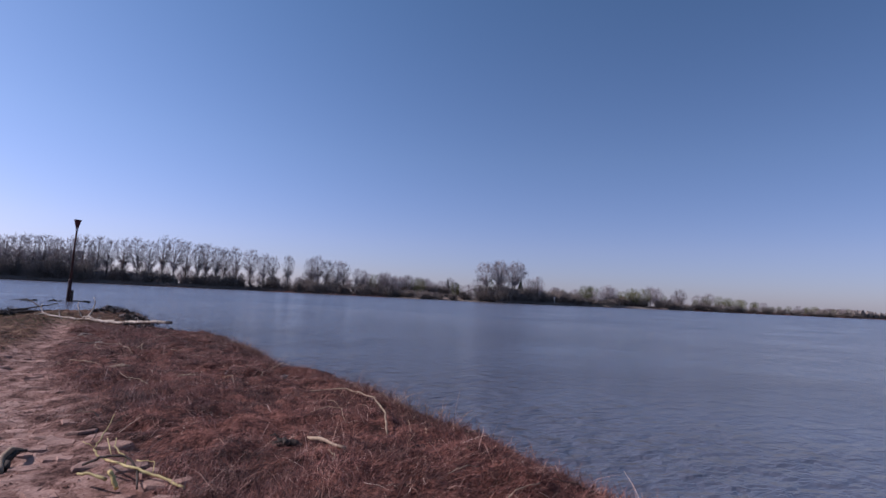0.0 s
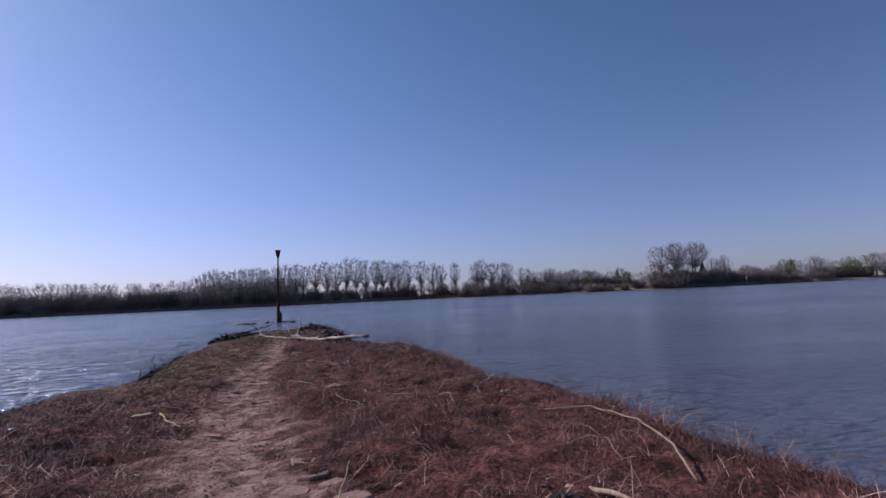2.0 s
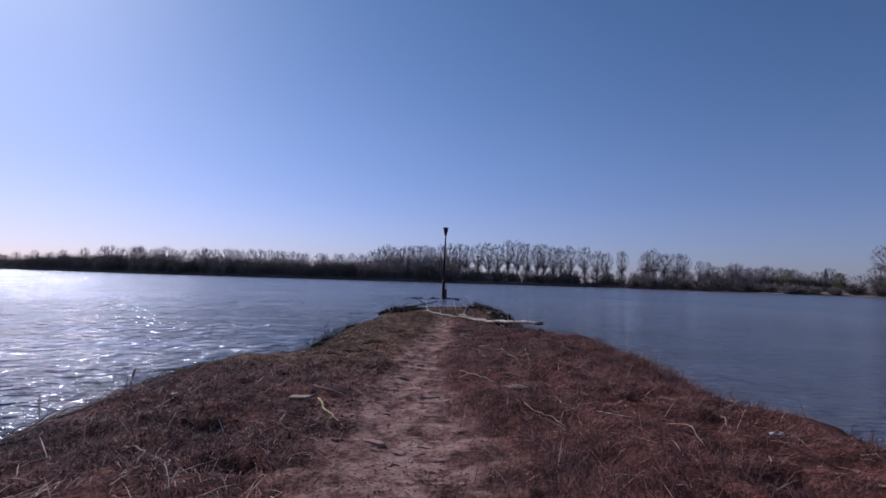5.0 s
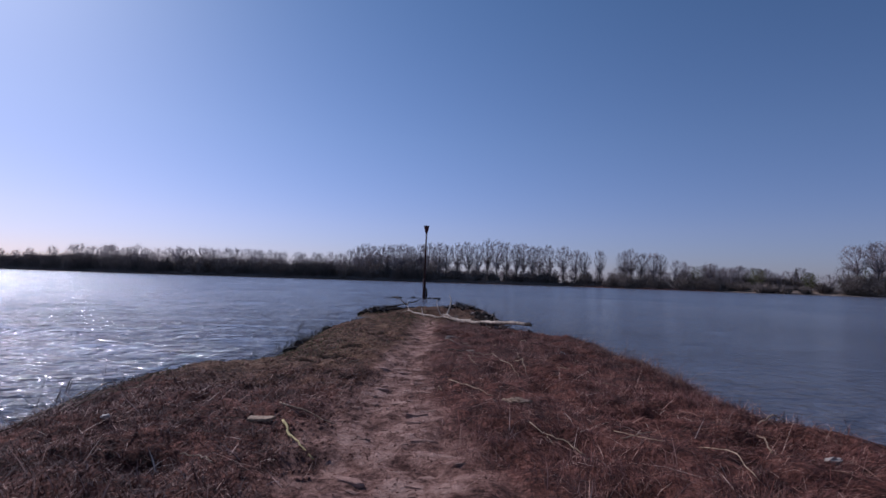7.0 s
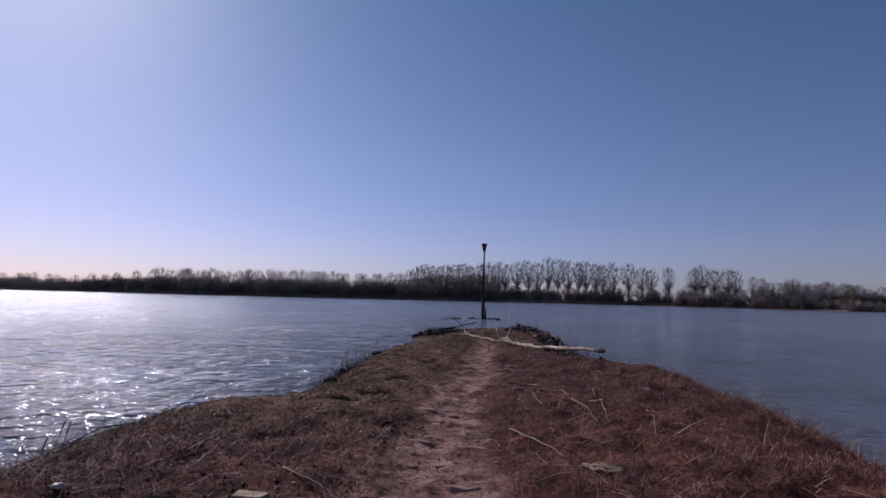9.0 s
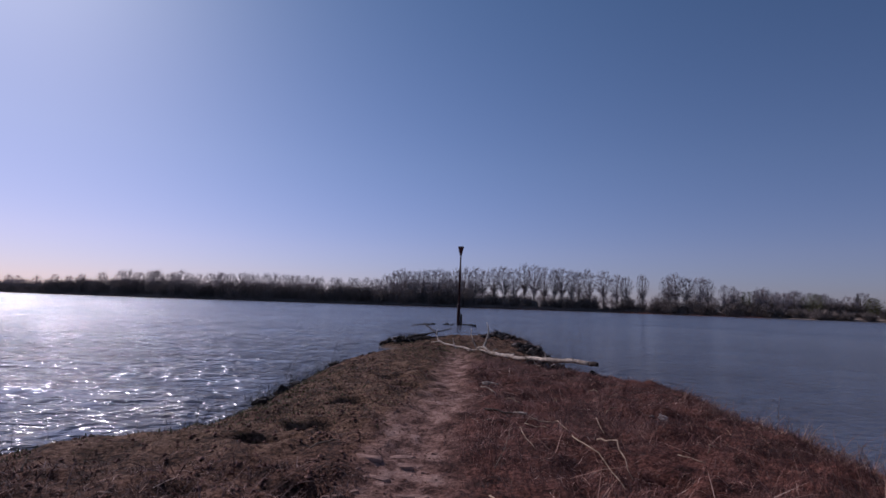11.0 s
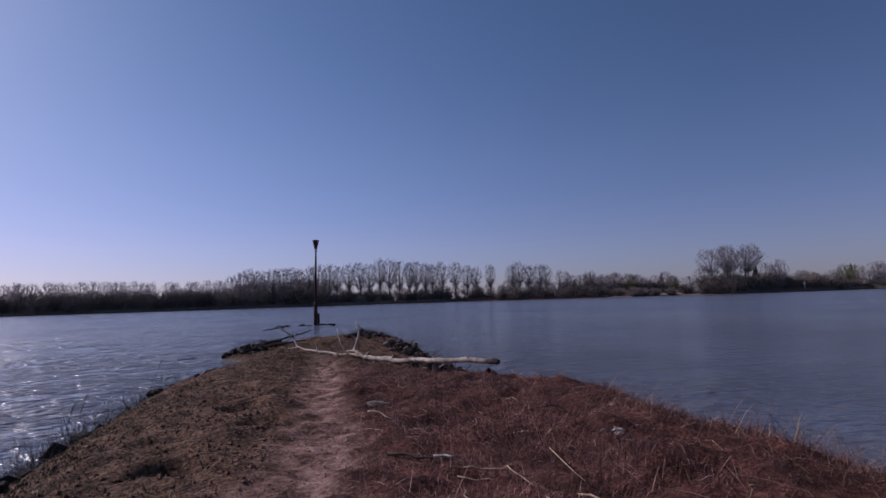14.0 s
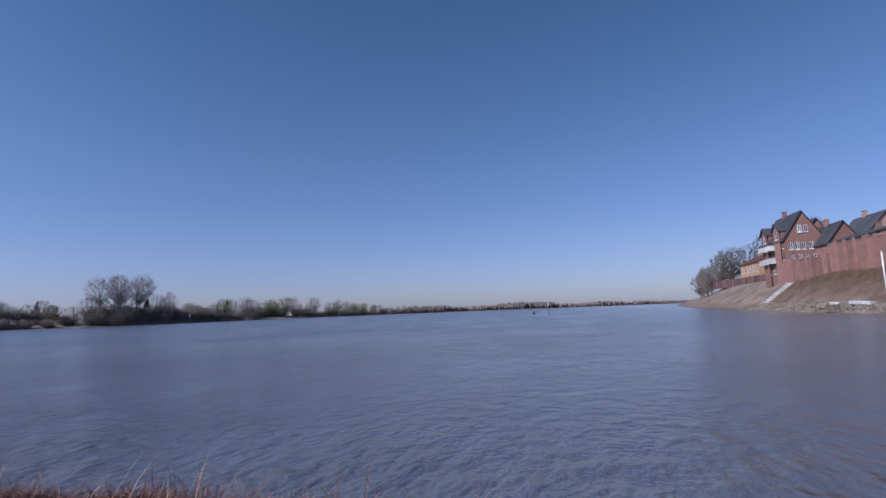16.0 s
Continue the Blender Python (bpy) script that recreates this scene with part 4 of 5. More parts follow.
def blades(name, x, y, length, lean, width, seed, material, label, category, droop=0.35, heading=None):
    """Thin bent stems: root, middle and tip of each on the ground, in one mesh."""
    g = np.random.default_rng(seed)
    n = len(x)
    z = land(x, y)[0]
    az = g.uniform(0, 2 * np.pi, n) if heading is None else heading + 7.0 * fbm(x, y, 0.6, seed, 3) + g.normal(0, 0.8, n)
    d = np.stack([np.cos(az) * np.sin(lean), np.sin(az) * np.sin(lean), np.cos(lean)], 1)
    side = np.stack([-np.sin(az), np.cos(az), g.uniform(-0.5, 0.5, n)], 1)
    side += g.normal(0, 0.3, (n, 3))
    root = np.stack([x, y, z - 0.01], 1)
    bend = g.normal(0, 0.26, (n, 3)) * length[:, None]
    mid = root + d * (0.55 * length)[:, None] + bend * 0.5
    tip = root + d * length[:, None] + bend + np.stack([0 * x, 0 * x, -droop * length * np.sin(lean) * 0.3], 1)
    for q in (mid, tip):
        q[:, 2] = np.maximum(q[:, 2], land(q[:, 0], q[:, 1])[0] + g.uniform(0.003, 0.035, n))
    w = (width / 2)[:, None] * side
    co = np.stack([root - w, root + w, mid - w * 0.8, mid + w * 0.8, tip], 1).reshape(-1, 3)
    base = (np.arange(n) * 5)[:, None]
    tris = np.concatenate([base + [0, 1, 3], base + [0, 3, 2], base + [2, 3, 4]], 1).reshape(-1, 3)
    me = bpy.data.meshes.new(name)
    me.vertices.add(len(co))
    me.vertices.foreach_set("co", co.ravel())
    me.loops.add(tris.size)
    me.loops.foreach_set("vertex_index", tris.ravel().astype(np.int32))
    me.polygons.add(len(tris))
    me.polygons.foreach_set("loop_start", np.arange(0, tris.size, 3, dtype=np.int32))
    me.materials.append(material)
    me.update(calc_edges=True)
    return tagged(new(name, me), label, category, kind="stuff")


def scatter(count, y0, y1, side, seed, near=1.6, keep=0.06):
    """Points on one side of the path, thinner in worn places and more of them near the start."""
    g = np.random.default_rng(seed)
    y = y0 + (y1 - y0) * g.random(count) ** near
    ls, rs, pc = blend(LEFT_SHORE, y), blend(RIGHT_SHORE, y), blend(PATH, y)
    t = g.random(count)
    x = np.where(side > 0, pc + 0.25 + (rs - pc) * t, pc - 0.25 - (pc - ls) * t)
    _, d, wear, _, _ = land(x, y)
    patch = 0.5 + 2.4 * fbm(x, y, 0.9, seed, 4)
    ok = (d > -0.1) & (g.random(count) > wear * 1.15) & (g.random(count) < np.clip(patch, keep, 1))
    return x[ok], y[ok], d[ok]


def vegetation():
    g = np.random.default_rng(71)
    x, y, d = scatter(300000, -1.0, 23.5, 1, 72, 1.3)
    edge = np.clip(1 - d / 2.6, 0, 1)
    up = g.random(len(x)) < 0.22 + 0.2 * edge
    lean = np.where(up, g.uniform(0.25, 1.0, len(x)), g.uniform(1.05, 1.5, len(x)))
    size = (0.04 + 0.24 * g.random(len(x)) ** 1.8) * np.where(up, 0.8, 1.0)
    blades("dry_grass", x, y, size, lean, g.uniform(0.0018, 0.0048, len(x)), 73, M_DRY, "matted red-brown dry grass on the groyne", "grass", 0.5, 0.6)
    # long pale stems lying over it
    x, y, d = scatter(9000, -1, 22, 1, 74, 1.2)
    blades("straw", x, y, 0.1 + 0.4 * g.random(len(x)) ** 2, g.uniform(1.05, 1.5, len(x)), g.uniform(0.003, 0.006, len(x)), 75, M_STRAW, "long pale dead stems lying on dry grass", "straw")
    # coarse reed litter on the other side
    x, y, d = scatter(150000, -1.0, 13.5, -1, 76, 1.15)
    blades("reed_litter", x, y, 0.03 + 0.22 * g.random(len(x)) ** 2.0, g.uniform(0.8, 1.52, len(x)), g.uniform(0.002, 0.006, len(x)), 77, M_LITTER, "brown broken reed litter covering the groyne's shoulder", "litter")
    x, y, d = scatter(14000, -1, 13, -1, 78, 1.1)
    blades("reed_stems", x, y, 0.04 + 0.26 * g.random(len(x)) ** 2, g.uniform(0.85, 1.5, len(x)), g.uniform(0.004, 0.009, len(x)), 79, M_STRAW, "pale broken reed stems lying on the ground", "straw")
    x, y, d = scatter(12000, 12.0, 31, -1, 80, 1.1)
    blades("short_litter", x, y, g.uniform(0.03, 0.14, len(x)), g.uniform(0.8, 1.5, len(x)), g.uniform(0.003, 0.007, len(x)), 81, M_DRY, "sparse short litter on bare earth", "litter")
    x, y, d = scatter(16000, 22, 38, 1, 82, 1.0)
    blades("thin_grass", x, y, g.uniform(0.05, 0.2, len(x)), g.uniform(0.5, 1.4, len(x)), g.uniform(0.004, 0.008, len(x)), 83, M_DRY, "thin dry grass near the groyne's head", "grass")
    x = np.concatenate([g.normal(0.1, 0.7, 1500), g.normal(-0.9, 0.9, 5200), g.normal(-2.7, 0.45, 2600), g.normal(-2.6, 0.7, 900), blend(LEFT_SHORE, np.linspace(12, 22, 3500)) + 0.25 + np.abs(g.normal(0, 0.5, 3500))])
    y = np.concatenate([g.normal(32.5, 1.2, 1500), g.normal(27.5, 2.4, 5200), g.normal(32.3, 0.6, 2600), g.normal(16.5, 1.0, 900), np.linspace(12, 22, 3500) + g.normal(0, 0.3, 3500)])
    ok = land(x, y)[1] > 0.05
    blades("moss_tufts", x[ok], y[ok], g.uniform(0.02, 0.07, ok.sum()), g.uniform(0.2, 1.3, ok.sum()), g.uniform(0.006, 0.012, ok.sum()), 84, M_GREEN, "low olive-green moss and grass tufts", "grass")
    # stands of arching dead stems near the water
    y = np.concatenate([g.normal(14.8, 1.1, 1100), g.normal(7.0, 1.3, 1000), g.normal(17.6, 0.6, 300)])
    x = blend(RIGHT_SHORE, y) - 0.35 - np.abs(g.normal(0, 0.55, len(y)))
    n = len(x)
    blades("dead_stems", x, y, 0.12 + 0.42 * g.random(n) ** 1.8, g.uniform(0.4, 1.4, n), g.uniform(0.003, 0.006, n), 87, M_BRUSH, "arching brown dead stems in stands near the water", "dead stems", 0.9)
    # dark stalks standing in the shallows
    y = np.concatenate([g.uniform(6, 16, 900), g.normal(16.2, 0.8, 260), g.normal(19.6, 1.0, 1100), g.normal(23.2, 1.0, 500), g.normal(25.5, 0.8, 260)])
    x = blend(LEFT_SHORE, y) - np.abs(g.normal(0.05, 0.5, len(y))) + 0.15
    n = len(x)
    blades("reed_stalks", x, y, 0.12 + 0.5 * g.random(n) ** 2, g.uniform(0.05, 0.8, n), g.uniform(0.003, 0.006, n), 85, M_REED, "dark thin reed stalks at the water's edge", "reeds", 0.1)
    y = g.uniform(3, 21, 500)
    x = blend(RIGHT_SHORE, y) - np.abs(g.normal(0.0, 0.45, 500)) + 0.1
    blades("edge_stalks", x, y, g.uniform(0.06, 0.24, 500), g.uniform(0.3, 1.2, 500), g.uniform(0.004, 0.008, 500), 86, M_DRY, "upright dry stalks on the groyne's edge", "grass", 0.3)


vegetation()


def clods():
    """Crumbs of earth and small stones."""
    g = np.random.default_rng(91)
    n = 42000
    y = 1.5 + 30 * g.random(n) ** 1.2
    ls, pc = blend(LEFT_SHORE, y), blend(PATH, y)
    x = np.where(g.random(n) < 0.62, ls + (pc + 0.4 - ls) * g.random(n), pc + g.normal(0, 0.6, n))
    _, d, wear, _, _ = land(x, y)
    ok = (d > 0.02) & (g.random(n) < 0.35 + 0.9 * (fbm(x, y, 0.9, 92, 3) + 0.25))
    x, y = x[ok], y[ok]
    n = len(x)
    z = land(x, y)[0]
    r = 0.004 + (0.012 + 0.02 * (x < pc[ok] - 0.5) * (y > 9)) * g.random(n) ** 3.5
    shape = np.array([(1, 0, 0), (-1, 0, 0), (0, 1, 0), (0, -1, 0), (0, 0, 0.5), (0, 0, -0.5)])
    co = (np.stack([x, y, z + r * 0.3], 1)[:, None] + shape[None] * r[:, None, None] * g.uniform(0.6, 1.4, (n, 6, 1))).reshape(-1, 3)
    tri = np.array([(0, 2, 4), (2, 1, 4), (1, 3, 4), (3, 0, 4), (2, 0, 5), (1, 2, 5), (3, 1, 5), (0, 3, 5)])
    me = bpy.data.meshes.new("soil_clods")
    me.from_pydata(co, [], ((np.arange(n) * 6)[:, None, None] + tri[None]).reshape(-1, 3).tolist())
    me.materials.append(M_CLOD)
    tagged(new("soil_clods", me), "loose crumbs of brown earth and grit", "soil", kind="stuff")


clods()


# ---- sticks, driftwood and litter ----
def lying(points, lift=0.02):
    return [(x, y, ground_z(x, y) + lift + (h[0] if h else 0.0)) for x, y, *h in points]


def stick(points, r0, r1, material, label, name="stick", category="stick", group="sticks on the groyne", seed=0, jitter=0.012, lift=0.02):
    pts = lying(points, lift)
    if label == PALE:
        r0, r1 = 0.55 * r0, 0.55 * r1
    ob = part(name, limb(pts, r0, r1, 400 + seed, 7, jitter), material, smooth=True)
    return tagged(ob, label, category, group)


PALE, BROWN = "pale dead stick lying in dry grass", "brown dead twig lying on the ground"
stick([(3.43, 8.35), (3.8, 7.8, 0.08), (3.82, 6.9, 0.1), (3.5, 6.0, 0.05), (3.2, 5.4)], 0.008, 0.013, M_STICK, "long curved dead branch lying in the grass near the water", "branch", seed=1)
stick([(2.2, 5.75), (2.3, 5.3, 0.03), (2.42, 4.9)], 0.022, 0.014, M_STICK, "broken stub of a rotten branch in dry grass", "branch", seed=2)
stick([(2.72, 6.6), (2.95, 6.55, 0.06), (3.06, 6.4, 0.05), (3.0, 6.1)], 0.008, 0.005, M_STICK, PALE, seed=3)
stick([(-2.58, 6.2), (-2.53, 6.45, 0.02), (-2.46, 6.72, 0.05), (-2.35, 7.06, 0.03)], 0.034, 0.018, M_DARKWOOD, "thick dark driftwood branch on the litter", "branch", seed=5)
stick([(-3.12, 6.5), (-3.09, 6.85, 0.03), (-3.08, 7.28, 0.05), (-3.05, 7.85, 0.02)], 0.011, 0.006, M_STICK, "long pale dead stem lying on reed litter", seed=35)
stick([(-3.2, 6.7), (-3.19, 7.4, 0.04)], 0.009, 0.005, M_STICK, "long pale dead stem lying on reed litter", seed=36)
stick([(-2.25, 8.2), (-2.3, 8.1, 0.06), (-2.2, 7.85, 0.08), (-1.94, 7.45)], 0.007, 0.004, M_STICK, "curled pale stem lying on reed litter", seed=37)
stick([(-2.98, 8.65), (-2.78, 8.5, 0.06), (-2.6, 8.3, 0.06), (-2.5, 8.0)], 0.008, 0.004, M_STICK, "curled pale stem lying on reed litter", seed=38)
stick([(-3.2, 6.7), (-3.05, 7.4, 0.05), (-3.0, 7.7)], 0.014, 0.01, M_STICK, PALE, seed=6)
stick([(-2.85, 6.85), (-2.45, 6.6)], 0.012, 0.008, M_STICK, PALE, seed=7)
stick([(-1.88, 11.0), (-1.5, 10.75, 0.04), (-1.16, 10.5)], 0.016, 0.009, M_STICK, PALE, seed=8)
stick([(-1.66, 10.3, 0.03), (-1.52, 10.05, 0.04), (-1.38, 9.85), (-1.22, 9.65)], 0.014, 0.007, M_YELLOWSTICK, "yellowish peeled stick beside the path", seed=9)
stick([(0.15, 13.1), (0.45, 12.3, 0.03), (0.65, 11.8)], 0.012, 0.006, M_STICK, PALE, seed=10)
stick([(1.2, 14.9), (1.25, 14.0, 0.1), (1.26, 13.2)], 0.014, 0.006, M_STICK, PALE, seed=11)
for k in range(4):
    stick([(0.76 + 0.02 * k, 11.72 - 0.07 * k), (0.92, 11.6 - 0.06 * k, 0.02), (1.1 - 0.02 * k, 11.52 - 0.05 * k)], 0.016, 0.012, M_STICK, "split pale sticks lying together in the grass", seed=12 + k)
stick([(0.85, 10.5), (0.97, 10.25, 0.03), (0.98, 10.0)], 0.009, 0.005, M_STICK, PALE, seed=16)
stick([(1.75, 10.5), (1.95, 9.8, 0.05)], 0.009, 0.005, M_STICK, PALE, seed=17)
stick([(2.4, 10.0), (2.45, 9.5, 0.1), (2.38, 9.1)], 0.012, 0.006, M_STICK, PALE, seed=18)
stick([(0.72, 16.25), (0.98, 16.05)], 0.014, 0.01, M_STICK, PALE, seed=19)
stick([(0.84, 15.75), (1.0, 15.68, 0.05), (1.15, 15.55, 0.05), (1.2, 15.1)], 0.013, 0.008, M_STICK, PALE, seed=20)
stick([(0.74, 15.4), (0.62, 14.95, 0.05), (0.62, 14.7, 0.05), (0.7, 14.35)], 0.01, 0.006, M_STICK, PALE, seed=21)
stick([(1.76, 16.0), (1.62, 15.1, 0.04)], 0.01, 0.006, M_STICK, PALE, seed=22)
stick([(1.5, 15.0), (1.53, 14.35, 0.1), (1.5, 13.75)], 0.015, 0.009, M_STICK, PALE, seed=23)
stick([(2.2, 14.45), (2.34, 14.15, 0.04)], 0.01, 0.006, M_STICK, PALE, seed=24)
stick([(0.24, 13.85), (0.4, 14.2, 0.12), (0.46, 14.45, 0.2)], 0.008, 0.004, M_STICK, PALE, seed=25)
stick([(0.3, 16.5), (0.5, 16.3, 0.02), (0.68, 16.15)], 0.016, 0.012, M_DARKWOOD, BROWN, seed=26)
stick([(0.68, 16.17, 0.02), (0.83, 16.02, 0.03)], 0.018, 0.012, M_BLEACHED, "short bleached stick end in the grass", seed=27)
stick([(0.76, 15.66), (1.04, 15.46, 0.02)], 0.012, 0.008, M_STICK, PALE, seed=28)
stick([(0.33, 18.5), (0.45, 18.35, 0.03), (0.58, 18.1)], 0.013, 0.007, M_BLEACHED, "bleached curved stick beside the path", seed=29)
for k in range(3):
    stick([(0.38, 19.0 + 0.07 * k), (0.52, 18.98 + 0.06 * k, 0.03), (0.68, 18.92 + 0.05 * k)], 0.013, 0.008, M_BLEACHED, "bundle of bleached sticks beside the path", seed=30 + k)
stick([(-2.66, 17.6), (-2.42, 17.95)], 0.012, 0.007, M_STICK, PALE, seed=34)
# drift line of reed and twigs along the water's edge
rngw = random.Random(83)
for k in range(26):
    y = 7.2 + 6.0 * (k + rngw.random()) / 26
    x = float(blend(LEFT_SHORE, y)) + 0.25 + abs(rngw.gauss(0, 0.3))
    ln, a = rngw.uniform(0.4, 1.3), math.pi / 2 + rngw.gauss(0, 0.35)
    dx, dy = math.cos(a) * ln, math.sin(a) * ln
    stick([(x, y, 0.02), (x + 0.5 * dx, y + 0.5 * dy, rngw.uniform(0.03, 0.1)), (x + dx, y + dy, 0.02)], rngw.uniform(0.006, 0.012), 0.004, rngw.choice((M_STICK, M_DARKWOOD, M_DARKWOOD)), "thin drift stick washed up along the water's edge", group="drift sticks at the edge", seed=800 + k)
rngs = random.Random(77)
for k in range(60):
    y = 1.5 + 18 * rngs.random() ** 1.2
    x = rngs.uniform(-4.6, 4.8) if y < 15 else rngs.uniform(-2.8, 4.4)
    if abs(x - float(blend(PATH, y))) < 0.7:
        continue
    a, ln = rngs.uniform(0, 3.14), rngs.uniform(0.15, 0.5)
    dx, dy = math.cos(a) * ln, math.sin(a) * ln
    stick([(x, y), (x + dx * 0.5 + rngs.uniform(-0.05, 0.05), y + dy * 0.5, rngs.uniform(0, 0.08)), (x + dx, y + dy, rngs.uniform(0, 0.06))], rngs.uniform(0.005, 0.01), 0.004, rngs.choice((M_STICK, M_STICK, M_DARKWOOD)), BROWN, seed=100 + k)


def willow_tangle():
    base = Vector((0.5, 5.3, ground_z(0.5, 5.3)))
    t = thing("willow_branch", base, "tangled yellow-green willow branch with curled twigs beside the paving", "branch")
    lines = (
        ("stem", [(0.24, 5.5, 0.53), (0.35, 5.34, 0.62), (0.47, 5.2, 0.66), (0.55, 5.11, 0.64), (0.59, 4.98, 0.58), (0.57, 4.7, 0.53)], 0.011, 0.009, M_DARKWOOD),
        ("stem", [(0.4, 5.39, 0.58), (0.56, 5.02, 0.6), (0.7, 4.85, 0.57), (0.79, 4.7, 0.55), (0.88, 4.53, 0.53)], 0.01, 0.013, M_YELLOWSTICK),
        ("stem", [(0.4, 5.39, 0.58), (0.34, 5.58, 0.58), (0.32, 5.71, 0.6), (0.37, 5.82, 0.66), (0.43, 5.93, 0.74), (0.48, 6.06, 0.82)], 0.01, 0.003, M_YELLOWSTICK),
        ("stem", [(0.2, 5.28, 0.53), (0.27, 5.13, 0.56), (0.38, 4.99, 0.54)], 0.01, 0.014, M_YELLOWSTICK),
        ("stem", [(0.39, 4.88, 0.64), (0.42, 4.82, 0.58), (0.44, 4.78, 0.53)], 0.018, 0.017, M_YELLOWSTICK),
        ("twig", [(0.47, 5.54, 0.72), (0.45, 5.41, 0.68), (0.52, 5.17, 0.64), (0.52, 5.14, 0.6)], 0.004, 0.006, M_YELLOWSTICK),
        ("twig", [(0.41, 5.65, 0.7), (0.43, 5.36, 0.63)], 0.003, 0.005, M_YELLOWSTICK),
        ("twig", [(0.23, 5.77, 0.66), (0.32, 5.7, 0.61)], 0.003, 0.005, M_YELLOWSTICK),
        ("twig", [(0.61, 5.2, 0.6), (0.73, 5.1, 0.6), (0.71, 5.0, 0.54)], 0.005, 0.003, M_YELLOWSTICK),
    )
    for i, (name, pts, r0, r1, material) in enumerate(lines):
        part(name, limb([Vector(p) - base for p in pts], r0, r1, 500 + i, 7, 0.006), material, t, smooth=True)


def bark_piece():
    t = thing("bark_piece", (-0.32, 6.2, ground_z(-0.32, 6.2)), "curled piece of rotten branch with pale broken end on the path", "driftwood")
    part("wood", limb([(-0.02, -0.30, 0.05), (-0.04, -0.03, 0.09), (0.03, 0.14, 0.12), (0.10, 0.28, 0.08)], 0.034, 0.018, 520, 9, 0.008), M_STICK, t, smooth=True)
    part("bark", limb([(0.02, -0.20, 0.05), (0.0, -0.02, 0.075), (0.07, 0.14, 0.10), (0.13, 0.27, 0.07)], 0.03, 0.016, 521, 9, 0.008), M_DARKWOOD, t, "dark peeling bark", smooth=True)


willow_tangle()
bark_piece()


def hollow_lump():
    # dark lump added to stand for a shaded hollow by the branch stub
    t = thing("root_stub", (2.0, 5.4, ground_z(2.0, 5.4)), "dark root-like lump standing in for a shaded hollow in dry grass", "driftwood")
    part("stump", limb([(-0.12, 0.05, 0.0), (-0.05, 0.04, 0.03), (0.04, 0.0, 0.05), (0.13, -0.05, 0.0)], 0.05, 0.03, 530, 9, 0.015), M_DARKWOOD, t)
    part("root", limb([(-0.04, 0.04, 0.05), (-0.09, 0.12, 0.1), (-0.13, 0.17, 0.09)], 0.02, 0.008, 540, 7, 0.012), M_DARKWOOD, t)


hollow_lump()
for k, (x, y, h) in enumerate(((-5.35, 12.6, 0.4), (-5.5, 12.9, 0.3), (-5.2, 12.2, 0.3), (-3.95, 24.8, 0.7), (-3.9, 20.2, 0.55), (-4.0, 20.9, 0.6))):
    ob = part("reed_stem", Shape().tube([(x, y, -0.3), (x + 0.06, y, 0.55 * h), (x + 0.2 * h, y + 0.05, h), (x + 0.3 * h, y + 0.05, h + 0.08)], [0.004, 0.004, 0.009, 0.003], 6), M_REED)
    tagged(ob, "tall dead reed stem with a seed head in the shallows", "reed", "reeds in the shallows")
for i, (pts, r0, r1) in enumerate((
    ([(-3.45, 31.6, 0.14), (-2.2, 32.6, 0.16), (-0.64, 33.8, 0.18)], 0.06, 0.03),
    ([(-2.9, 33.0, 0.12), (-2.15, 33.6, 0.16), (-1.2, 34.8, 0.3), (-0.43, 35.6, 0.48)], 0.045, 0.025),
    ([(-1.06, 33.0, 0.36), (-1.4, 33.7, 0.55), (-1.78, 34.4, 0.76)], 0.036, 0.022),
    ([(-3.3, 32.7, 0.1), (-2.4, 33.4, 0.14), (-1.4, 34.0, 0.1)], 0.05, 0.035),
    ([(-1.75, 34.4, 0.74), (-2.0, 34.5, 0.68), (-2.4, 34.6, 0.7)], 0.03, 0.016),
)):
    stick(pts, r0, r1, M_DARKWOOD, "dark waterlogged driftwood pole at the groyne's head", "driftwood_log", "driftwood", "driftwood at the groyne's head", 600 + i, 0.025)


def slab(name, x, y, turn, size, material, label, category, lift=0.02, tilt=6):
    lx, ly, lz = size
    bm = bmesh.new()
    bmesh.ops.create_cube(bm, size=1)
    for v in bm.verts:
        v.co = Vector((v.co.x * lx * (1 + 0.15 * v.co.y), v.co.y * ly * (1 - 0.2 * v.co.x), v.co.z * lz))
    bmesh.ops.bevel(bm, geom=list(bm.edges), offset=min(size) * 0.2, segments=2, affect="EDGES")
    me = bpy.data.meshes.new(name)
    bm.to_mesh(me)
    bm.free()
    me.materials.append(material)
    ob = new(name, me)
    ob.matrix_world = pose(x, y, ground_z(x, y) + lift, tilt, -tilt, turn)
    return tagged(ob, label, category)


M_PLASTIC = grained("dirty_white_plastic", (0.36, 0.30, 0.24), (0.60, 0.52, 0.43), 10, 0.5, 0.2, 0.004)
slab("board", -1.92, 10.44, -20, (0.30, 0.10, 0.03), M_STICK, "short pale weathered board lying on litter", "board", 0.03)


def crumpled(x, y, size, label, seed):
    rngp = random.Random(seed)
    bm = bmesh.new()
    bmesh.ops.create_icosphere(bm, subdivisions=2, radius=size)
    for v in bm.verts:
        v.co *= rngp.uniform(0.55, 1.15)
        v.co.z *= 0.55
    me = bpy.data.meshes.new("plastic_bag")
    bm.to_mesh(me)
    bm.free()
    me.materials.append(M_PLASTIC)
    ob = new("plastic_bag", me)
    ob.matrix_world = pose(x, y, ground_z(x, y) + size * 0.45, 0, 15, seed * 37)
    return tagged(ob, label, "litter", "washed-up litter")


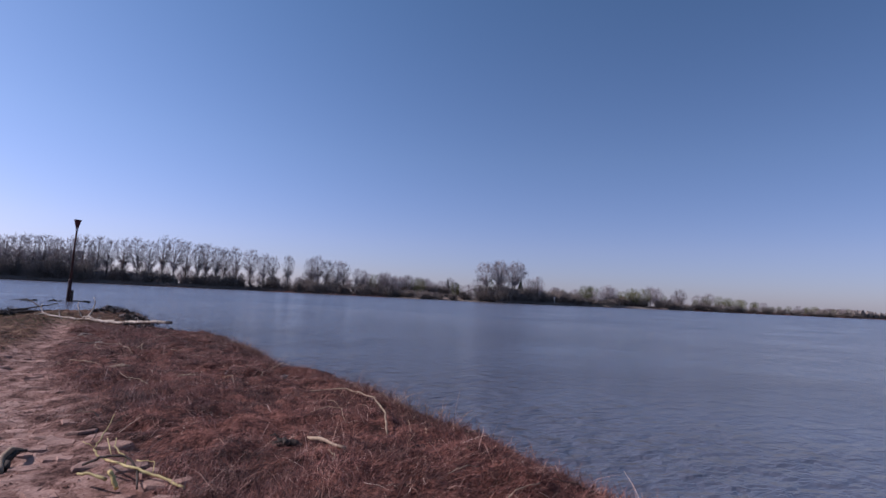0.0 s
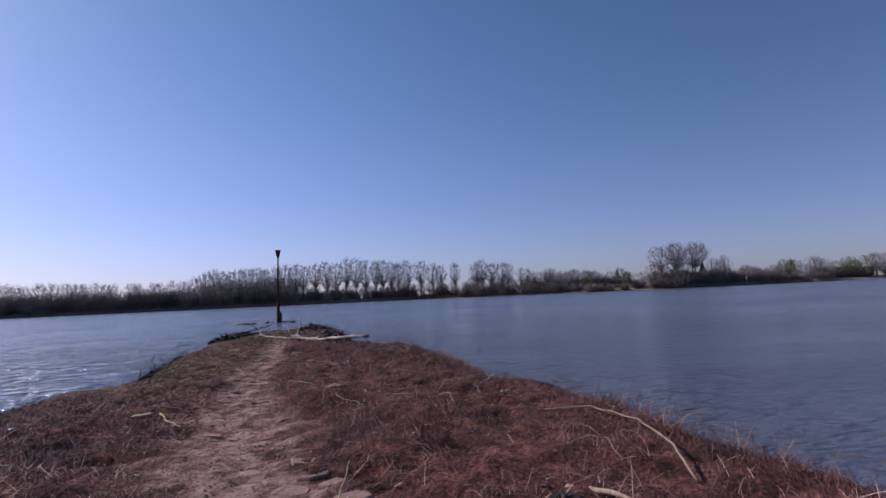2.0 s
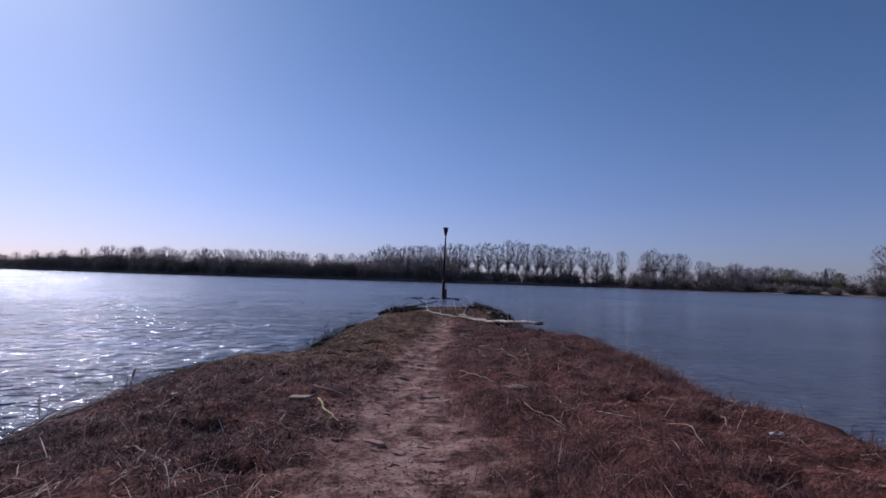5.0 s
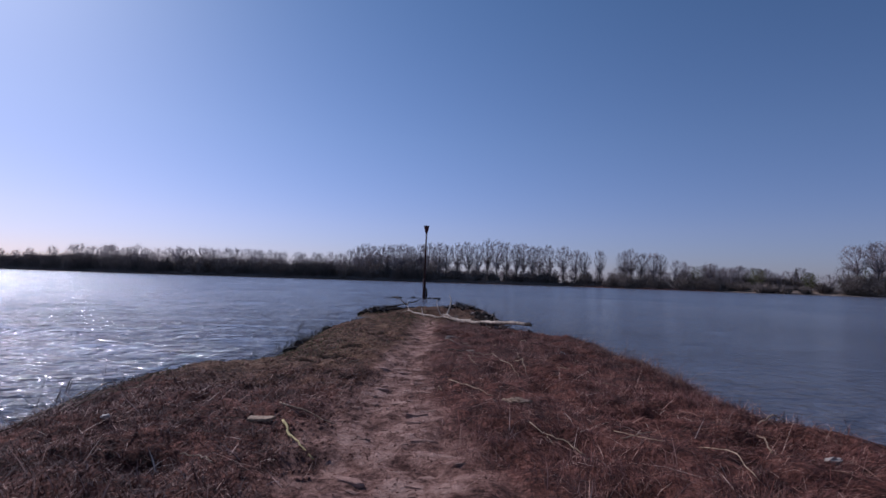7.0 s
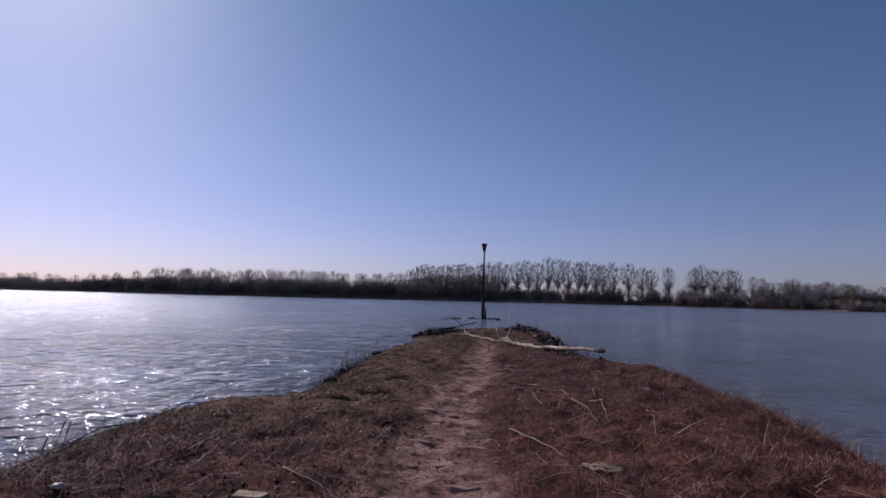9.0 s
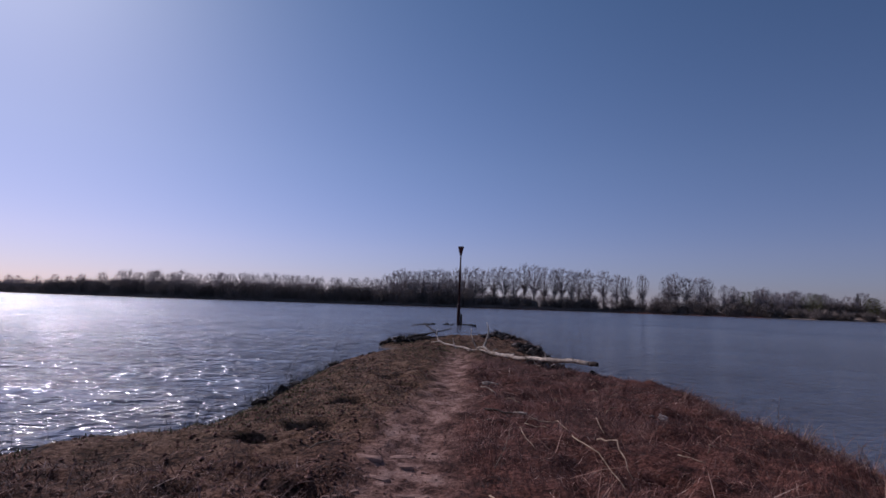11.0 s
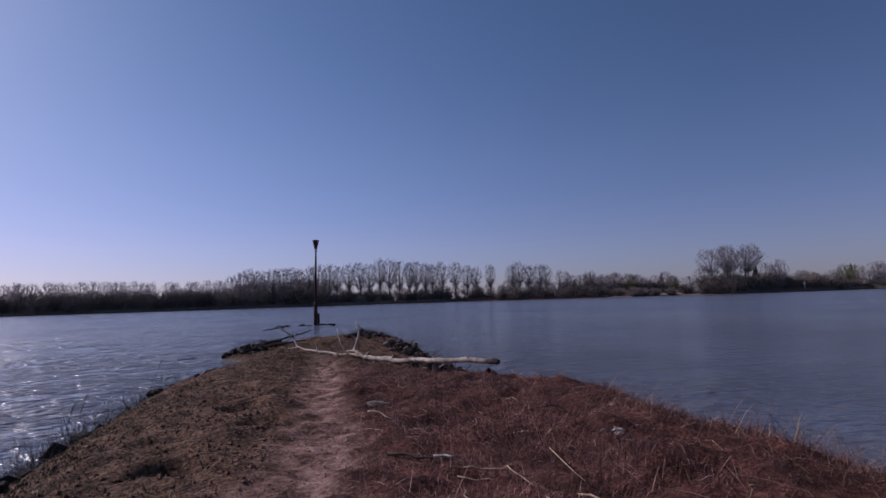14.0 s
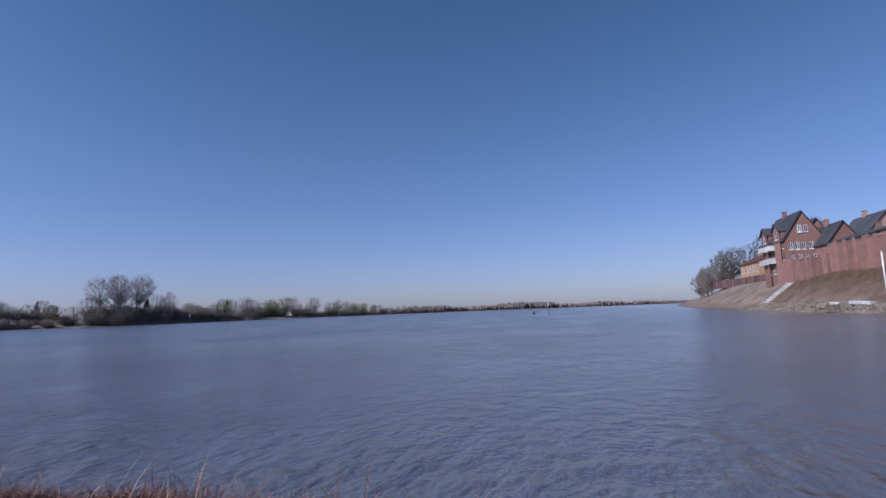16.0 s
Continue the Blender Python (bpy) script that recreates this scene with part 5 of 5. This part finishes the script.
crumpled(2.9, 16.65, 0.09, "crumpled whitish plastic scrap caught in the grass", 1)
crumpled(2.78, 16.75, 0.04, "small whitish plastic scrap in the grass", 2)
crumpled(3.4, 9.6, 0.07, "crumpled pale scrap of litter in the grass", 3)
crumpled(-3.5, 10.5, 0.05, "small pale scrap of litter among reed stems", 4)
crumpled(4.6, 12.2, 0.05, "white scrap washed up at the edge", 5)


# ---- the town bank ----
M_BRICK = grained("red_brick", (0.19, 0.095, 0.075), (0.33, 0.185, 0.145), 4.0, 0.9, 0.3, 0.01)
M_BRICK2 = grained("pale_brick", (0.26, 0.155, 0.12), (0.42, 0.28, 0.22), 4.0, 0.9, 0.3, 0.01)
M_OCHRE = grained("ochre_render", (0.34, 0.20, 0.11), (0.50, 0.31, 0.18), 3.0, 0.9, 0.2, 0.01)
M_DARKBRICK = grained("dark_brick", (0.10, 0.055, 0.055), (0.19, 0.11, 0.10), 4.0, 0.9, 0.3, 0.01)
M_TILE = grained("slate_roof", (0.035, 0.035, 0.042), (0.10, 0.095, 0.10), 3.0, 0.6, 0.4, 0.02)
M_REDTILE = grained("red_roof_tile", (0.10, 0.04, 0.03), (0.20, 0.08, 0.06), 3.0, 0.7, 0.4, 0.02)
M_FRAME = grained("white_window_frame", (0.62, 0.62, 0.60), (0.82, 0.82, 0.80), 6.0, 0.5, 0.1, 0.002)
M_CONCRETE = grained("pale_concrete", (0.42, 0.40, 0.37), (0.66, 0.64, 0.60), 3.0, 0.85, 0.3, 0.01)
mg, ng, lg, bg = node_mat("window_glass", 0.08)
bg.inputs["Base Color"].default_value = (0.02, 0.025, 0.03, 1)
bg.inputs["Specular IOR Level"].default_value = 0.8
M_PANE = mg


def wall_shape(w, h, openings, gable=0.0, thick=0.3):
    """A wall along x from 0 to w with its face at y = 0, openings (x0, z0, x1, z1) cut through it, and a gable on top."""
    xs = sorted({0.0, w, *[o[0] for o in openings], *[o[2] for o in openings]})
    zs = sorted({0.0, h, *[o[1] for o in openings if o[1] < h], *[o[3] for o in openings if o[3] < h]})
    s = Shape()

    def quad(a, b, c, d):
        k = len(s.v)
        s.v += [Vector(p) for p in (a, b, c, d)]
        s.f.append((k, k + 1, k + 2, k + 3))

    for x0, x1 in zip(xs[:-1], xs[1:]):
        for z0, z1 in zip(zs[:-1], zs[1:]):
            cx, cz = (x0 + x1) / 2, (z0 + z1) / 2
            if not any(o[0] < cx < o[2] and o[1] < cz < o[3] for o in openings):
                quad((x0, 0, z0), (x1, 0, z0), (x1, 0, z1), (x0, 0, z1))
                quad((x1, thick, z0), (x0, thick, z0), (x0, thick, z1), (x1, thick, z1))
    for x0, z0, x1, z1 in openings:
        quad((x0, 0, z0), (x0, thick, z0), (x1, thick, z0), (x1, 0, z0))
        quad((x0, 0, z1), (x1, 0, z1), (x1, thick, z1), (x0, thick, z1))
        quad((x0, 0, z0), (x0, 0, z1), (x0, thick, z1), (x0, thick, z0))
        quad((x1, 0, z0), (x1, thick, z0), (x1, thick, z1), (x1, 0, z1))
    if gable:
        k = len(s.v)
        s.v += [Vector(p) for p in ((0, 0, h), (w, 0, h), (w / 2, 0, h + gable), (0, thick, h), (w, thick, h), (w / 2, thick, h + gable))]
        s.f += [(k, k + 1, k + 2), (k + 5, k + 4, k + 3), (k, k + 2, k + 5, k + 3), (k + 1, k + 4, k + 5, k + 2)]
    return s


def add_window(parent, m, o):
    x0, z0, x1, z1 = o
    f = 0.09
    s = Shape()
    s.box((x0, 0.06, z0), (x0 + f, 0.14, z1)).box((x1 - f, 0.06, z0), (x1, 0.14, z1))
    s.box((x0 + f, 0.06, z0), (x1 - f, 0.14, z0 + f)).box((x0 + f, 0.06, z1 - f), (x1 - f, 0.14, z1))
    s.box(((x0 + x1) / 2 - f / 2, 0.06, z0 + f), ((x0 + x1) / 2 + f / 2, 0.14, z1 - f))
    w = part("window", s, M_FRAME, parent, "white-framed window")
    w.matrix_local = m
    p = Shape()
    p.box((x0 + f, 0.09, z0 + f), (x1 - f, 0.11, z1 - f))
    part("pane", p, M_PANE, w)
    sill = Shape().box((x0 - 0.08, -0.1, z0 - 0.12), (x1 + 0.08, 0.08, z0 - 0.002))
    part("sill", sill, M_FRAME, w)


def roof_shape(length, width, rise, over=0.4, thick=0.22):
    """A saddle roof, ridge along x, eaves at z = 0."""
    s, half = Shape(), width / 2 + over
    drop = -over * rise / (width / 2)
    for sy in (1, -1):
        k = len(s.v)
        for x in (-over, length + over):
            for y, z in ((sy * half, drop), (0, rise)):
                s.v += [Vector((x, y, z + thick)), Vector((x, y, z))]
        q = [(k, k + 2, k + 6, k + 4), (k + 1, k + 5, k + 7, k + 3), (k, k + 4, k + 5, k + 1), (k, k + 1, k + 3, k + 2), (k + 4, k + 6, k + 7, k + 5)]
        s.f += q if sy < 0 else [tuple(reversed(f)) for f in q]
    return s


def rows_of(w, count, width, levels, height):
    step = w / count
    return [(step * (i + 0.5) - width / 2, z, step * (i + 0.5) + width / 2, z + height) for z in levels for i in range(count)]


def house(x, y, z, length, width, eave, rise, brick, tile, label, west, river, balconies=False):
    """A house whose gable looks west (-x) and whose long wall looks north (+y) to the river. x, y: its north-west corner."""
    down = 4.0
    z, eave = z - down, eave + down
    west, river = [[(a, b + down, c, e + down) for a, b, c, e in some] for some in (west, river)]
    t = thing("house", (x, y, z), label, "house", "houses on the town bank")
    wm = pose(0, 0, 0, 0, 0, -90)
    for name, m, sh, ops in (
        ("wall", wm, wall_shape(width, eave, west, rise), west),
        ("wall", pose(length, 0, 0, 0, 0, 180), wall_shape(length, eave, river), river),
        ("wall", pose(length, -width, 0, 0, 0, 90), wall_shape(width, eave, [], rise), []),
        ("wall", pose(0, -width, 0), wall_shape(length, eave, []), []),
    ):
        ob = part(name, sh, brick, t)
        ob.matrix_local = m
        for o in ops:
            add_window(t, m, o)
    if balconies:
        for k in (-0.95, 0.25):
            o = (width / 2 + k, eave + 1.2, width / 2 + k + 0.75, eave + 2.7)
            add_window(t, wm @ pose(0, -0.13, 0), o)
    r = part("roof", roof_shape(length, width, rise), tile, t)
    r.matrix_local = pose(0, -width / 2, eave)
    c = part("chimney", Shape().box((0, 0, 0), (0.9, 0.7, 2.1)).box((-0.06, -0.06, 2.1), (0.96, 0.76, 2.25)), brick, r)
    c.matrix_local = pose(length * 0.6, -0.35, rise - 0.9)
    if balconies:
        # two gabled bays breaking through the eaves on the river side
        for xx in (1.2, 8.6):
            bay = part("bay", wall_shape(3.6, eave + 2.0, [(1.0, eave + 0.1, 2.6, eave + 1.7)], 1.5), brick, t)
            bay.matrix_local = pose(xx + 3.6, 0.35, 0, 0, 0, 180)
            add_window(t, pose(xx + 3.6, 0.35, 0, 0, 0, 180), (1.0, eave + 0.1, 2.6, eave + 1.7))
            for side in (xx, xx + 3.3):
                part("cheek", Shape().box((side, -2.2, 0.2), (side + 0.3, 0.045, eave + 2.0)), brick, bay).matrix_local = pose(xx + 3.6, 0.35, 0, 0, 0, 180).inverted()
            cap = part("bay_roof", roof_shape(3.4, 3.6, 1.5, 0.3), tile, t)
            cap.matrix_local = pose(xx + 1.8, -2.9, eave + 2.0, 0, 0, 90)
        for k, zz in enumerate((3.1 + down, 6.0 + down)):
            for xx in (5.0, 9.3):
                b = part("balcony", Shape().box((xx, 0.0, zz - 0.15), (xx + 3.2, 1.3, zz)), M_CONCRETE, t)
                part("railing", Shape().box((xx, 1.22, zz), (xx + 3.2, 1.3, zz + 1.0)).box((xx, 0, zz), (xx + 0.08, 1.22, zz + 1.0)).box((xx + 3.12, 0, zz), (xx + 3.2, 1.22, zz + 1.0)), M_CONCRETE, b)
    return t


LEVELS = (2.9, 5.4)
house(125.0, -31.6, 7.0, 13.5, 7.4, 7.9, 5.7, M_BRICK, M_TILE, "three-storey red brick apartment house with steep grey roof",
      [(0.8, 2.9, 1.6, 4.3), (2.3, 2.9, 3.1, 4.3), (3.6, 2.9, 4.4, 4.3), (5.0, 2.9, 5.8, 4.3), (0.8, 5.4, 1.6, 7.0), (2.0, 5.4, 2.8, 7.0), (3.2, 5.4, 4.0, 7.0), (4.6, 5.4, 5.4, 7.0)],
      rows_of(13.5, 5, 1.3, (0.6, 3.3, 5.9), 1.5), True)
house(131.0, -37.2, 7.0, 13, 6.2, 8.4, 4.2, M_BRICK, M_TILE, "rear brick wing of the apartment house with dark roof", [], [])
house(119.0, -37.3, 7.0, 10, 5.6, 6.2, 3.9, M_BRICK, M_TILE, "small brick house with a dark steep roof behind a garden wall", [(1.9, 4.6, 3.7, 5.9)], rows_of(10, 4, 1.1, (2.4,), 1.4))
house(120.0, -44.5, 7.0, 12, 7.5, 7.6, 4.2, M_BRICK2, M_TILE, "tall pale brick house with a dark roof behind the others", [(1.4, 5.2, 2.5, 6.6), (4.6, 5.2, 5.7, 6.6)], [])
house(104.0, -36.4, 7.0, 12, 12.5, 5.5, 1.8, M_BRICK, M_TILE, "low red brick house with white-edged eaves", [(1.2, 2.6, 2.3, 3.8), (4.5, 2.6, 5.6, 3.8), (8.0, 2.6, 9.1, 3.8)], rows_of(14, 5, 1.2, (2.4,), 1.3))
house(174.0, -41.5, 7.0, 18, 8.0, 6.6, 2.2, M_OCHRE, M_REDTILE, "ochre house with a long roof terrace beyond the apartment house", [(1.5, 3.6, 2.9, 5.2), (5.0, 3.6, 6.4, 5.2)], rows_of(18, 6, 1.4, (0.8, 3.8), 1.7))


def terrace_wall():
    t = thing("terrace_wall", (152, -39.4, 6.6), "low purple-brown brick wall along the top of the river slope", "wall", "walls on the town bank")
    for k in range(17):
        part("wall_bay", Shape().box((4.0 * k, -0.3, 0), (4.0 * k + 4.0, 0, 2.5)), M_DARKBRICK, t)
        part("coping", Shape().box((4.0 * k - 0.01, -0.36, 2.5), (4.0 * k + 3.99, 0.06, 2.62)), M_BRICK2, t)
        part("pilaster", Shape().box((4.0 * k - 0.2, 0.003, 0), (4.0 * k + 0.2, 0.22, 2.75)), M_DARKBRICK, t)


terrace_wall()


def garden_wall():
    t = thing("garden_wall", (80, -30.9, 4.6), "long stepped red brick garden wall with pilasters above the river slope", "wall")
    for k in range(15):
        x0, top = 3.03 * k, 6.0 + 0.07 * k if k < 8 else 3.9 + 0.10 * k
        part("wall_bay", Shape().box((x0, -0.3, 0), (x0 + 3.03, 0, top)), M_BRICK, t)
        part("coping", Shape().box((x0 - 0.02, -0.38, top), (x0 + 3.01, 0.08, top + 0.12)), M_BRICK2, t)
        part("pilaster", Shape().box((x0 - 0.25, 0.003, 0), (x0 + 0.25, 0.28, top + 0.35)), M_BRICK, t)


garden_wall()


def bank_details():
    rngp = random.Random(61)
    for x, y, h in ((156, -50, 16), (164, -52, 18), (172, -54, 19), (181, -53, 20), (190, -53, 19), (199, -52, 18), (204, -42, 15), (213, -41.5, 15), (222, -43, 14), (231, -41, 13), (262, -45, 13), (272, -46, 12), (252, -44, 13), (241, -42, 13), (209, -48, 16)):
        t = tree_proto("bank_tree", int(x), SPREADING, h, 0.3, M_BARK, "bare tree on the town bank beside houses", "trees on the town bank")
        t.matrix_world = pose(x, y, ground_z(x, y) - 0.1)
    m = Shape()
    for _ in range(2600):
        x = 58 + 62 * rngp.random()
        nd = rngp.uniform(-0.6, 4.6)
        y = float(blend(NEAR_BANK, x)) - nd
        r = rngp.uniform(0.12, 0.34)
        z = ground_z(x, y) + r * 0.2
        a = rngp.uniform(0, 6.28)
        u, v = Vector((math.cos(a), math.sin(a), 0.1)) * r * 1.3, Vector((-math.sin(a), math.cos(a), 0.15)) * r
        k = len(m.v)
        c = Vector((x, y, z))
        m.v += [c - u, c + v, c + u, c - v, c + Vector((0, 0, r * 0.7)) + u * 0.2, c - Vector((0, 0, r * 0.5))]
        m.f += [(k + i, k + (i + 3) % 4, k + 4) for i in range(4)] + [(k + (i + 3) % 4, k + i, k + 5) for i in range(4)]
    tagged(part("riprap", m, grained("grey_riprap", (0.10, 0.075, 0.055), (0.36, 0.28, 0.21), 2.0, 0.85, 0.5, 0.02)), "grey riprap stones along the town bank's waterline", "riprap", kind="stuff")
    slab("concrete_slab", 77, -22.6, 5, (4.2, 0.9, 0.5), M_CONCRETE, "pale concrete slab lying on the riprap", "slab", 0.35, 2)
    slab("concrete_slab", 84, -22.4, -8, (1.6, 0.8, 0.4), M_CONCRETE, "short pale concrete slab on the riprap", "slab", 0.3, 2)
    t = thing("marker_pole", (79.5, -26.6, ground_z(79.5, -26.6)), "white marker pole on the grassy river slope", "pole")
    part("shaft", Shape().tube([(0, 0, -0.3), (0, 0, 5.0)], [0.11, 0.09], 10), M_WHITEPAINT, t, smooth=True)
    part("cap", Shape().tube([(0, 0, 5.0), (0, 0, 5.14)], [0.13, 0.05], 10), M_WHITEPAINT, t, smooth=True)
    st = thing("bank_stair", (121, -30.5, ground_z(121, -30.5)), "pale concrete stair down the grassy river slope", "stair")
    for k in range(10):
        x, y = 121 - 0.25 * k, -30.5 + 0.62 * k
        b = part("step", Shape().box((x - 121 - 0.9, y + 30.5, ground_z(x, y) - ground_z(121, -30.5) - 0.2), (x - 121 + 0.9, y + 30.5 + 0.66, ground_z(x, y) - ground_z(121, -30.5) + 0.14)), M_CONCRETE, st)


bank_details()
